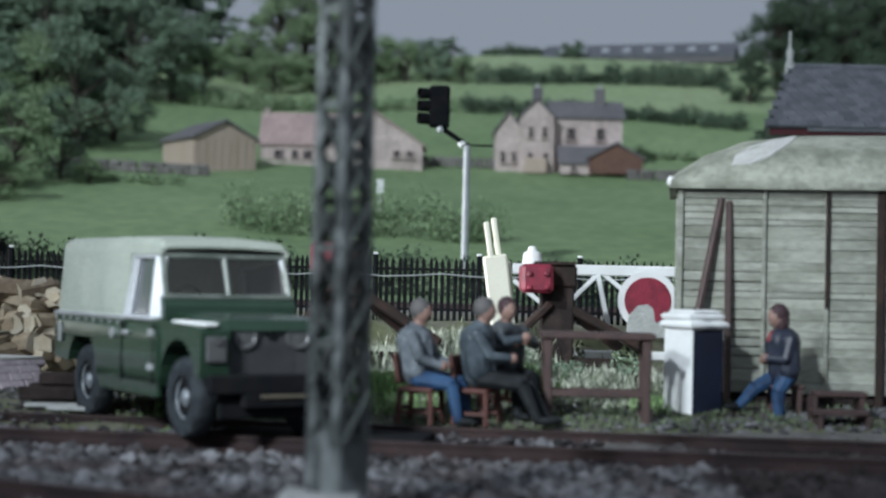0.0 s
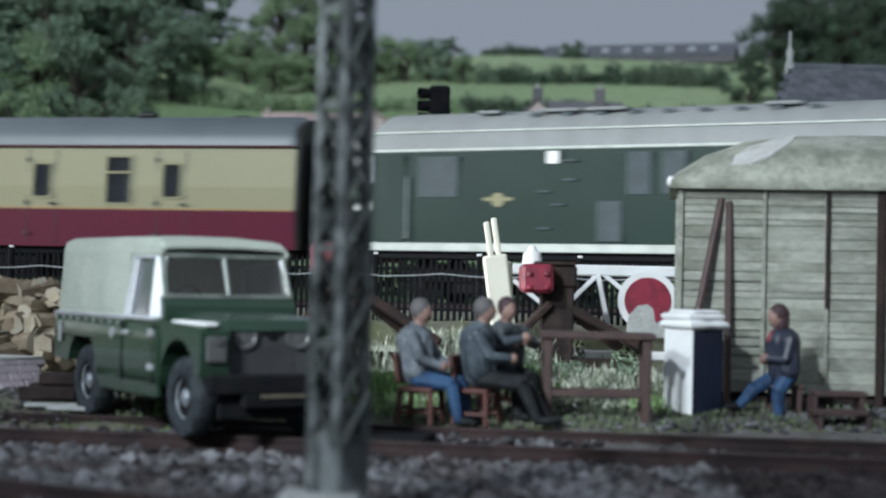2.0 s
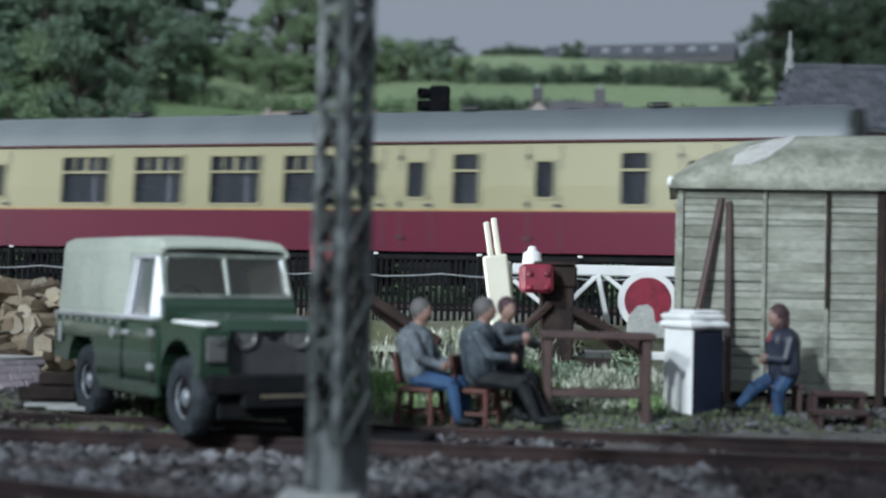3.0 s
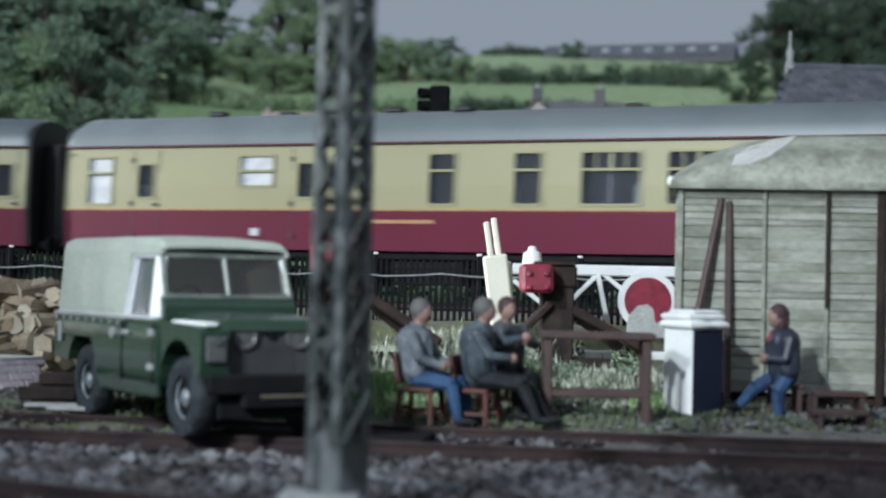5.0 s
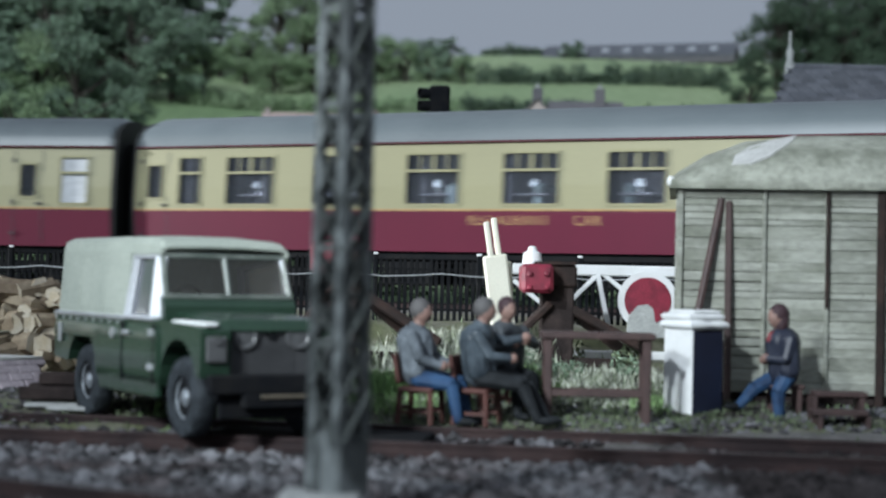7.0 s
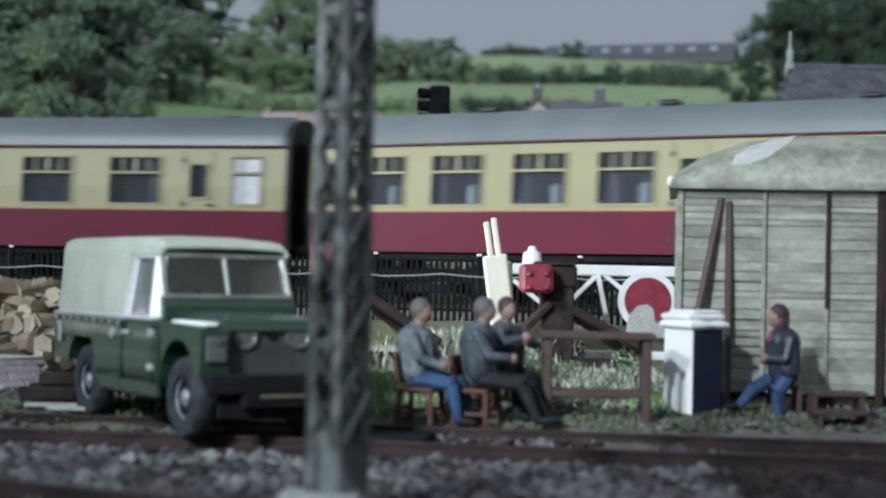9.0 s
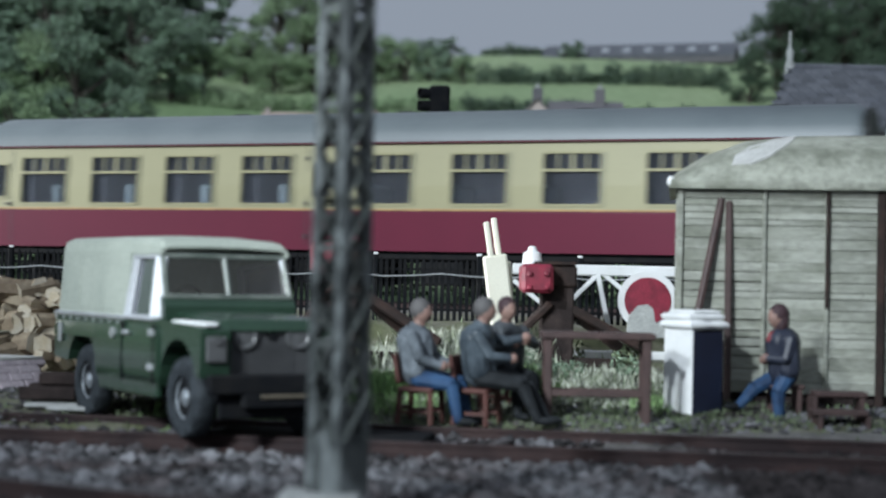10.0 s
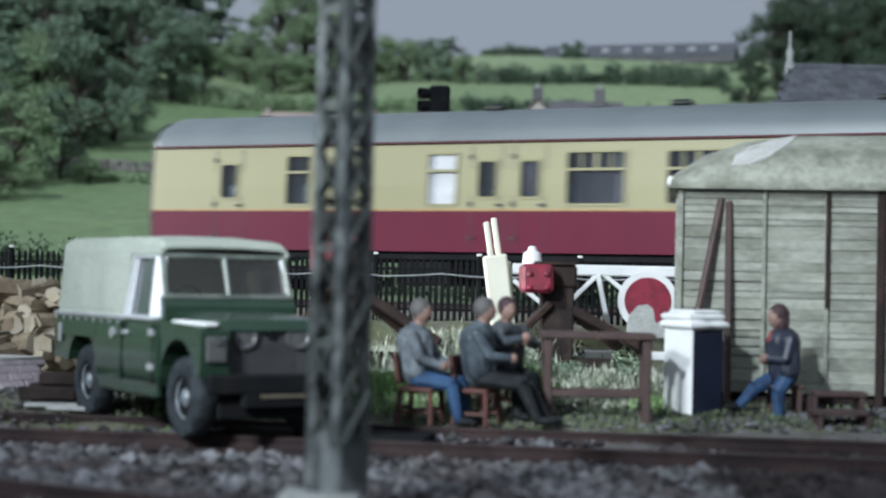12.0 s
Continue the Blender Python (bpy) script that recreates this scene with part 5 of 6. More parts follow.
def cabinet():
    c = thing("cabinet", P(2.985, 18.74, 0.10, 0, 0, 31), "navy cabinet with a white side panel, standing by the van", "cabinet")
    part("body", Mesh().box((0.235, 0.26, 0.5), (0.47, 0.50, 1.0), 0.015), M["navy"], c, "navy front and sides")
    part("side_panel", Mesh().box((-0.012, 0.26, 0.5), (0.03, 0.52, 1.0), 0.008), M["white"], c, "bright white side panel")
    part("foot_rail", Mesh().box((0.235, 0.26, 0.012), (0.45, 0.48, 0.03)), M["black"], c)


cabinet()


def folded(mesh, cx, cy, w, d, z, h, seed):
    """One soft fold of cloth: a closed pillow with a slack, uneven edge."""
    n, m = 12, 40
    rows = []
    for j in range(1, n):
        v = math.pi * j / n
        ring = []
        for i in range(m):
            a = 2 * math.pi * i / m
            c, q = math.cos(a), math.sin(a)
            r = math.sin(v) ** 0.35 / max(abs(c), abs(q)) ** 0.85
            wob = noise.noise((c * 1.6 + seed * 5, q * 1.6, 0.3))
            ring.append((cx + c * r * w / 2 * (1 + 0.04 * wob), cy + q * r * d / 2 * (1 + 0.04 * wob), z + h / 2 - h / 2 * math.cos(v) * (1 + 0.35 * wob)))
        rows.append(ring)
    k = len(mesh.v)
    mesh.v += [p for ring in rows for p in ring] + [(cx, cy, z), (cx, cy, z + h)]
    for j in range(n - 2):
        for i in range(m):
            a, b = k + j * m + i, k + j * m + (i + 1) % m
            mesh.f.append([a, b, b + m, a + m])
            mesh.m.append(0)
    low, high = k + (n - 1) * m, k + (n - 1) * m + 1
    for i in range(m):
        mesh.f += [[k + (i + 1) % m, k + i, low], [k + (n - 2) * m + i, k + (n - 2) * m + (i + 1) % m, high]]
        mesh.m += [0, 0]


sheet = thing("dust_sheet", P(2.985, 18.74, 1.10, 0, 0, 31), "folded white dust sheet on top of the cabinet", "sheet")
for i, (cx, cy, w, d, z, h) in enumerate(((0.22, 0.25, 0.62, 0.62, 0.0, 0.12), (0.20, 0.27, 0.56, 0.58, 0.105, 0.10), (0.24, 0.25, 0.44, 0.46, 0.19, 0.05))):
    fold = Mesh()
    folded(fold, cx, cy, w, d, z, h, i)
    part("fold", fold, M["white"], sheet, smooth=True)


def step_box():
    s = thing("step_box", P(4.56, 18.22, -0.01), "dark red-brown wooden steps beside the van", "steps")
    part("lower_tread", Mesh().box((-0.05, -0.25, 0.24), (0.62, 0.30, 0.06), 0.01), M["brown"], s)
    part("upper_tread", Mesh().box((0.03, 0.05, 0.43), (0.60, 0.30, 0.06), 0.01), M["brown"], s)
    for x in (-0.30, 0.24):
        part("side", Mesh().prism([(-0.38, 0), (0.2, 0), (0.2, 0.40), (-0.1, 0.40), (-0.1, 0.21), (-0.38, 0.21)], x, x + 0.05, "x"), M["brown"], s)


step_box()


# ---- left side: platform ramp, sleepers, log pile ----
def platform_ramp():
    p = thing("platform", None, "curved purple brick platform ramp with pale paving", "platform", kind="structure")

    def edge(u, k=1.0):
        a = radians(-100 + 78 * u)
        return -7.4 + 3.05 * math.cos(a) * 0.90 * k, 21.5 + 2.65 * math.sin(a) * k

    n, rows = 30, 6
    brick = Mesh().box((0, 0, 0), (0.36, 0.10, 0.118), 0.01).data("brick", M["brick"])
    for k, z in ((0.965, 0.10), (0.91, 0.26), (0.86, 0.44)):
        pts = [edge(i / n, k) for i in range(n + 1)]
        part("core", Mesh().prism([(x, y + 0.06) for x, y in pts] + [(-9.5, 22.5), (-9.5, 18.4)], -0.2, z, "z"), M["mortar"], p)
    pts = [edge(i / n) for i in range(n + 1)]
    cnt = int(sum(math.dist(a, b) for a, b in zip(pts, pts[1:])) / 0.372)
    for r in range(rows):
        for i in range(cnt):
            u = (i + (0.5 if r % 2 else 0)) / cnt
            if u > 0.995:
                continue
            k = 1 - 0.026 * r
            x, y = edge(u, k)
            x1, y1 = edge(min(1, u + 0.01), k)
            part("brick", brick, None, p, m=P(x, y, 0.0 + r * 0.09, -38, 0, math.degrees(math.atan2(y1 - y, x1 - x))))
    pts = [edge(i / n, 0.86) for i in range(n + 1)]
    cap = Mesh().prism([(x + (0.05 if x > -6.9 else 0), y - 0.03) for x, y in pts] + [(-9.5, 22.5), (-9.5, 18.4)], 0.465, 0.53, "z")
    part("coping", cap, M["paving"], p, "pale stone coping")


platform_ramp()


def sleeper_stack():
    for x, y, z, r, L in ((-4.62, 18.75, 0.20, 4, 0.66), (-4.60, 19.05, 0.22, -2, 0.62), (-4.52, 18.95, 0.36, 3, 0.5)):
        solid("timber_sleeper", Mesh().box((0, 0, 0), (L, 0.24, 0.15), 0.02), M["sleeper"], P(x, y, z, 0, 0, r), "old tarred timber sleeper in a low stack", "sleeper", "stacked sleepers")


sleeper_stack()
for x, y, z, r in ((-4.55, 18.62, 0.07, 3), (-4.25, 18.45, 0.05, -5)):
    solid("board", Mesh().box((0, 0, 0), (0.62, 0.12, 0.05), 0.01), M["concrete"], P(x, y, z, 0, 0, r), "pale bleached board lying before the stacked sleepers", "board", "loose boards")


def log_pile():
    p = thing("log_pile", None, "heap of split pale logs behind the vehicle", "log pile")
    for k in range(150):
        layer = k % 8
        x = random.uniform(-7.9, -4.05 - 0.06 * layer)
        z = 0.35 + layer * 0.145
        y = 21.6 + layer * 0.07 + random.uniform(-0.15, 0.25)
        r = random.uniform(0.10, 0.175)
        L = random.uniform(0.35, 0.6)
        n = random.choice((5, 6, 7))
        lg = Mesh()
        a0 = random.uniform(0, 6)
        cut = [(math.cos(a0 + 2 * math.pi * i / n) * r * random.uniform(0.75, 1.1), math.sin(a0 + 2 * math.pi * i / n) * r * random.uniform(0.75, 1.1)) for i in range(n)]
        lg.v = [(u, -L / 2, w) for u, w in cut] + [(u, L / 2, w) for u, w in cut]
        lg.f = [[i, (i + 1) % n, n + (i + 1) % n, n + i] for i in range(n)] + [list(range(n)), list(range(n, 2 * n))]
        lg.m = [0] * n + [1, 1]
        part("log", lg, [M["log"], M["log_end"]], p, m=P(x, y, z, random.uniform(-16, 16), random.uniform(-25, 25), random.uniform(-85, 85)))


log_pile()


# ---- ballast, grass and scatter ----
def stones():
    g = Mesh()
    rnd = random.Random(5)

    def stone(x, y, z, r):
        k = len(g.v)
        a0 = rnd.uniform(0, 6.3)
        ring = [(x + math.cos(a0 + i * 1.2566) * r * rnd.uniform(0.7, 1.2), y + math.sin(a0 + i * 1.2566) * r * rnd.uniform(0.7, 1.2), z + rnd.uniform(-0.2, 0.25) * r) for i in range(5)]
        g.v += ring + [(x + rnd.uniform(-0.3, 0.3) * r, y, z + r * rnd.uniform(0.5, 0.8)), (x, y, z - r * 0.7)]
        for i in range(5):
            g.f += [[k + i, k + (i + 1) % 5, k + 5], [k + (i + 1) % 5, k + i, k + 6]]
            g.m += [0, 0]

    for _ in range(14000):
        y = rnd.uniform(9.4, 17.75)
        x = rnd.uniform(-0.36, 0.36) * y
        if abs(y - 16.81 + 0.14 * x) < 0.6 and rnd.random() < 0.45:
            continue
        r = rnd.uniform(0.04, 0.09) * (1.5 if rnd.random() < 0.25 else 1)
        stone(x, y, -0.215 + rnd.uniform(0.0, 0.05) + (0.05 if y > 17.3 else 0), r)
    for _ in range(5200):
        y = rnd.uniform(17.7, 22)
        x = rnd.uniform(-0.3, 0.33) * y
        stone(x, y, ground_z(x, y) + 0.01, rnd.uniform(0.02, 0.05) * (1.4 if x > 2.4 else 1))
    # stones on the near right take the dark copy, imitating weaker light
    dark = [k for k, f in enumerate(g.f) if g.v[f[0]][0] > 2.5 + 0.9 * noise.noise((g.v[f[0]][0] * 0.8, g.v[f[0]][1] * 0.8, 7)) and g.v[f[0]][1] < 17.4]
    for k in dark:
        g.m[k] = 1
    ob = new("ballast", g.data("ballast", [M["ballast"], M["shade_ballast"]], fix=False))
    tagged(ob, "loose grey and brown ballast stones between the rails", "ballast", kind="stuff")


stones()


def blades(name, label, mat, spots, seed):
    """Tufts of grass blades. spots: x, y, half width, half depth, height, count."""
    g = Mesh()
    rnd = random.Random(seed)
    for cx, cy, wx, wy, h, n in spots:
        for _ in range(n):
            x, y = cx + rnd.gauss(0, 0.5) * wx, cy + rnd.gauss(0, 0.5) * wy
            z = ground_z(x, y) - 0.01
            hh = h * rnd.uniform(0.4, 1.15)
            a = rnd.uniform(0, 6.28)
            lean = rnd.uniform(0.1, 0.6) * hh
            w = rnd.uniform(0.008, 0.018)
            k = len(g.v)
            dx, dy = math.cos(a), math.sin(a)
            g.v += [(x - dy * w, y + dx * w, z), (x + dy * w, y - dx * w, z), (x + dx * lean * 0.4 + dy * w * 0.7, y + dy * lean * 0.4 - dx * w * 0.7, z + hh * 0.6), (x + dx * lean, y + dy * lean, z + hh)]
            g.f += [[k, k + 1, k + 2], [k, k + 2, k + 3]]
            g.m += [0, 0]
    ob = new(name, g.data(name, mat, fix=False))
    tagged(ob, label, "grass", kind="stuff")


bright = material("bright_tuft", (0.20, 0.34, 0.13), 0.8, second=(0.28, 0.40, 0.19), scale=1, amount=0.7, island=0.4)
blades("grass_tufts", "short green static grass on the scrubby verge", M["grass"],
       [(-0.5, 19.2, 2.2, 1.6, 0.09, 4200), (2.0, 18.3, 2.4, 0.5, 0.05, 2800), (2.5, 20.5, 2.5, 2.0, 0.11, 3600), (-2.4, 18.8, 2.0, 1.4, 0.11, 2600), (3.2, 18.7, 1.4, 0.6, 0.06, 1500), (-1.0, 23, 4, 2.2, 0.2, 3200), (4.6, 18.1, 1.4, 0.4, 0.06, 450)], 11)
blades("bright_grass", "bright green grass clumps near the mast and table", bright,
       [(-0.85, 20.2, 0.55, 0.5, 0.30, 1500), (-2.55, 18.2, 0.6, 0.5, 0.16, 1100), (1.15, 19.6, 0.16, 0.3, 0.45, 420), (2.62, 19.3, 0.3, 0.4, 0.16, 400), (-0.6, 18.9, 0.8, 0.4, 0.16, 700)], 12)
blades("dry_grass", "pale dry weeds and bleached scatter", M["dry"],
       [(0.35, 23.0, 0.8, 0.8, 0.62, 1500), (-0.5, 22.2, 0.7, 0.5, 0.48, 900), (0.9, 22.0, 0.5, 0.4, 0.45, 500), (0.1, 23.6, 1.2, 1.2, 0.40, 1600), (2.1, 20.6, 0.9, 0.9, 0.08, 1500), (0.9, 18.9, 0.5, 0.5, 0.10, 500), (-1.3, 21.4, 0.7, 0.7, 0.26, 700), (2.4, 22.2, 0.9, 0.9, 0.22, 900), (1.9, 19.5, 0.7, 0.4, 0.11, 800), (2.0, 21.0, 0.8, 0.7, 0.16, 600), (-0.3, 19.0, 0.7, 0.3, 0.12, 600), (-0.5, 18.6, 0.8, 0.5, 0.1, 500)], 13)


# ---- trees and hedges ----
def leaf_cluster(g, rnd, c, r, n, size, flat=1.0):
    for _ in range(n):
        d = Vector((rnd.gauss(0, 1), rnd.gauss(0, 1), rnd.gauss(0, 1) * flat))
        p = c + d.normalized() * r * rnd.uniform(0.35, 1.05) if d.length else c
        p.z = c.z + (p.z - c.z) * flat
        a = Vector((rnd.gauss(0, 1), rnd.gauss(0, 1), rnd.gauss(0, 0.7))).normalized()
        b = a.orthogonal().normalized()
        b = (Matrix.Rotation(rnd.uniform(0, 6.28), 3, a) @ b)
        q = a.cross(b)
        s = size * rnd.uniform(0.6, 1.3)
        k = len(g.v)
        g.v += [tuple(p - b * s), tuple(p + q * s * 0.55), tuple(p + b * s), tuple(p - q * s * 0.55 + a * s * 0.25)]
        g.f += [[k, k + 1, k + 2], [k, k + 2, k + 3]]
        g.m += [0, 0]


def tree(seed, kind, mat):
    """A tree about one metre high, to be scaled: tapered trunk, limbs and a crown of many leaves."""
    rnd = random.Random(seed)
    t = thing("tree", None, "", "tree", "trees on the hillside")
    w, crown = Mesh(), Mesh()
    pts = [Vector((0, 0, -0.05))]
    top = 0.95 if kind == "pine" else 0.62
    for i in range(1, 6):
        pts.append(Vector((rnd.uniform(-0.02, 0.02), rnd.uniform(-0.02, 0.02), top * i / 5)))
    for i, (p, q) in enumerate(zip(pts, pts[1:])):
        w.tube(p, q, 0.035 * (1 - i / 6), 0.035 * (1 - (i + 1) / 6), 7, caps=False)
    if kind == "pine":
        for j in range(10):
            z = 0.12 + 0.088 * j
            reach = 0.33 * (1 - 0.6 * j / 9) * rnd.uniform(0.75, 1.15)
            for i in range(6):
                a = rnd.uniform(0, 6.28)
                tip = Vector((math.cos(a) * reach, math.sin(a) * reach, z + rnd.uniform(-0.03, 0.03)))
                w.tube((0, 0, z), tip, 0.010, 0.004, 5, caps=False)
                for f in (0.55, 0.8, 1.0):
                    leaf_cluster(crown, rnd, Vector((0, 0, z)).lerp(tip, f), 0.085, 30, 0.021, 0.4)
    else:
        for i in range(30):
            a, u = rnd.uniform(0, 6.28), i / 29
            z = 0.07 + 0.80 * u
            reach = 0.37 * math.sin(math.pi * (0.24 + 0.68 * u)) * rnd.uniform(0.55, 1.1)
            tip = Vector((math.cos(a) * reach, math.sin(a) * reach, z))
            w.tube((0, 0, z * 0.62), tip, 0.014, 0.005, 5, caps=False)
            for _ in range(3):
                c = tip + Vector((rnd.uniform(-0.09, 0.09), rnd.uniform(-0.09, 0.09), rnd.uniform(-0.05, 0.08)))
                leaf_cluster(crown, rnd, c, rnd.uniform(0.07, 0.115), 80, 0.0155, 0.8)
    part("trunk", w, M["bark"], t)
    ob = new("crown", crown.data("crown", mat, fix=False))
    ob.parent = t
    return t


KIND = {"d": [tree(21, "broad", M["leaf_dark"]), tree(22, "broad", M["leaf_dark"])], "p": [tree(23, "pine", M["leaf_dark"]), tree(24, "pine", M["leaf_dark"])], "g": [tree(25, "broad", M["leaf"]), tree(26, "broad", M["leaf"])], "n": [tree(27, "broad", M["leaf_night"]), tree(28, "broad", M["leaf_night"])], "f": [tree(29, "pine", M["leaf_deep"]), tree(30, "pine", M["leaf_deep"])]}
NOTE = {"d": "dark green broadleaf tree in the hillside wood", "p": "dark pine with layered boughs in the hillside wood", "g": "mid-green rounded tree on the field edge", "n": "deep green broadleaf tree behind the station roof", "f": "deep green conifer with drooping boughs by the station"}
used = set()


def plant(kind, x, y, height, wide=1.0):
    rnd = random.Random(int(x * 13 + y * 7))
    src = KIND[kind][rnd.randrange(2)]
    m = P(x, y, ground_z(x, y), 0, 0, rnd.uniform(0, 360)) @ Matrix.Diagonal((height * wide, height * wide, height, 1))
    if src.name not in used:
        used.add(src.name)
        src.matrix_basis = m
        t = src
    else:
        t = copy_thing(src, m)
        t.matrix_basis = m
    tagged(t, NOTE[kind])


# wood on the hill: rows from the near edge back to the crest
for x, y, h, k, w in (
        (-19.5, 66, 4.4, "d", 1.2), (-17.4, 64, 3.8, "g", 1.3), (-16.0, 66, 1.9, "d", 1.5), (-14.6, 65, 1.1, "g", 1.6), (-21.5, 68, 5.0, "d", 1.1), (-18.4, 60, 2.6, "d", 1.5), (-16.4, 58, 1.9, "g", 1.6), (-20.0, 57, 2.3, "d", 1.6),
        (-23.0, 78, 6.2, "d", 1.1), (-20.4, 79, 5.9, "g", 1.1), (-18.2, 78, 5.8, "d", 1.1), (-17.0, 81, 4.2, "d", 1.2), (-24.5, 84, 7.0, "p", 1.1),
        (-29.0, 96, 9.5, "p", 1.0), (-26.4, 97, 8.2, "p", 1.1), (-24.0, 95, 8.0, "d", 1.0), (-21.6, 97, 8.4, "p", 1.1), (-19.3, 96, 6.6, "d", 1.1), (-17.0, 98, 6.0, "d", 1.1), (-15.2, 99, 4.0, "g", 1.2),
        (-32.0, 112, 10.0, "p", 1.0), (-29.5, 110, 9.0, "d", 1.0), (-27.0, 113, 9.6, "p", 1.0), (-24.5, 112, 8.6, "d", 1.0), (-22.3, 114, 8.2, "p", 1.0), (-20.2, 112, 7.0, "p", 1.0), (-18.2, 114, 7.2, "p", 0.95), (-16.2, 113, 6.2, "p", 0.9),
        (-12.2, 116, 6.8, "g", 1.1), (-10.4, 115, 6.6, "g", 1.15), (-8.8, 117, 5.6, "g", 1.1), (-14.0, 110, 4.0, "g", 1.2), (-11.6, 106, 3.0, "g", 1.5), (-9.0, 107, 2.8, "g", 1.5), (-6.6, 112, 4.4, "g", 1.2),
        (-4.6, 114, 3.6, "g", 1.3), (-2.9, 114, 3.3, "g", 1.3), (-1.3, 115, 3.2, "d", 1.25), (0.2, 114, 3.4, "d", 1.2), (1.2, 113, 2.0, "g", 1.4),
        (9.6, 128, 1.3, "d", 1.4), (10.5, 128, 1.5, "d", 1.4),
        (22.6, 108, 6.6, "n", 0.95), (24.6, 110, 6.8, "n", 1.05), (27.2, 108, 6.4, "n", 1.1), (29.8, 110, 7.2, "n", 1.0), (32.5, 109, 7.0, "n", 1.0),
        (19.6, 102, 3.4, "n", 1.1), (14.3, 70, 3.2, "f", 1.1), (13.2, 68, 2.3, "f", 1.3), (15.6, 71, 3.6, "n", 0.9), (25.8, 112, 8.2, "n", 1.0), (29.0, 112, 8.6, "n", 1.0), (31.6, 111, 8.0, "n", 1.0), (24.0, 100, 3.4, "n", 1.4), (27.0, 99, 3.8, "n", 1.4)):
    plant(k, x, y, h, w)


def hedge(label, pts, width, height, mat, density, seed, size=0.16):
    g = Mesh()
    rnd = random.Random(seed)
    for (x0, y0), (x1, y1) in zip(pts, pts[1:]):
        n = max(2, int(math.hypot(x1 - x0, y1 - y0) * 1.6))
        for i in range(n):
            u = (i + rnd.random()) / n
            x, y = x0 + (x1 - x0) * u, y0 + (y1 - y0) * u
            hh = height * rnd.uniform(0.55, 1.1)
            for z in (0.25, 0.6):
                c = Vector((x, y + rnd.uniform(-0.3, 0.3) * width, ground_z(x, y) + hh * z))
                leaf_cluster(g, rnd, c, max(width, hh) * 0.5, density, size, min(1.0, hh / width))
    ob = new("hedge", g.data("hedge", mat, fix=False))
    tagged(ob, label, "hedge", kind="stuff")


hedge("dark hawthorn hedge across the upper field", [(2.6, 112.5), (8.5, 112.5), (14.5, 111.5), (19.5, 109.5)], 1.5, 1.5, M["leaf_deep"], 150, 1, 0.12)
hedge("dark line of far trees on the skyline", [(2.6, 131), (5, 131), (8.6, 131)], 1.2, 1.0, M["leaf_deep"], 110, 15, 0.13)
hedge("dark hedge between the middle fields", [(0.8, 99), (6, 98), (12, 95.2), (17.5, 91.5)], 1.2, 1.1, M["leaf_deep"], 130, 2, 0.11)
hedge("green hedge below the wood", [(-15.4, 97), (-11, 97), (-7, 98), (-3, 99), (1.0, 99)], 1.3, 1.1, M["leaf"], 90, 3, 0.11)
hedge("green hedge beside the farmhouse", [(8.6, 84), (11, 83), (14, 82)], 0.9, 0.7, M["leaf"], 80, 4, 0.09)
hedge("dense green bushes at the foot of the field", [(-7.0, 53), (-5.2, 51), (-3.6, 50), (-2.6, 51), (-1.0, 51), (0.6, 50), (1.4, 50)], 1.6, 1.45, M["leaf"], 330, 5, 0.06)
# added dark strip in place of the shade seen beneath the coaches
hedge("low dark leaf strip behind the main line, standing in for shade", [(x + 1.8, y + 4.2) for x, y in [on_track(s) for s in range(-40, 10, 4)]], 0.9, 1.1, M["leaf_night"], 150, 6, 0.07)
hedge("scrub along the farm wall", [(-17, 68), (-13.5, 66), (-11, 65.5)], 0.9, 0.6, M["leaf"], 90, 7, 0.07)
hedge("dark bramble scrub behind the seated figurines", [(-0.2, 21.2), (0.5, 21.4), (1.2, 21.6)], 0.6, 0.6, M["leaf_deep"], 150, 16, 0.035)
hedge("bramble scrub on the near verge", [(0.4, 24.6), (-0.6, 24.4), (-2.0, 24.0)], 0.5, 0.35, M["leaf"], 60, 8, 0.035)
hedge("tangled dry scrub along the fence foot", [(-1.4, 24.4), (0.2, 24.3), (1.6, 24.0), (3.2, 23.9)], 0.6, 0.55, M["grass"], 90, 14, 0.05)
hedge("tangled scrub under the buffer stop", [(1.2, 22.0), (2.2, 21.8), (3.0, 22.2)], 0.5, 0.45, M["leaf_dark"], 70, 9, 0.035)


# ---- farm on the hillside ----
def window_unit(parent, m, w, h):
    f = Mesh()
    for sx in (-1, 1):
        f.box((sx * w / 2, -0.02, 0), (0.05, 0.08, h + 0.05), 0.01)
    for sz in (-1, 0, 1):
        f.box((0, -0.02, sz * h / 2), (w, 0.06, 0.035), 0.01)
    win = part("window", f, M["stone"], parent, m=m)
    part("pane", Mesh().box((0, 0.03, 0), (w, 0.02, h)), M["dark"], win)
    part("sill", Mesh().box((0, -0.06, -h / 2 - 0.07), (w + 0.2, 0.14, 0.06), 0.01), M["stone"], win)


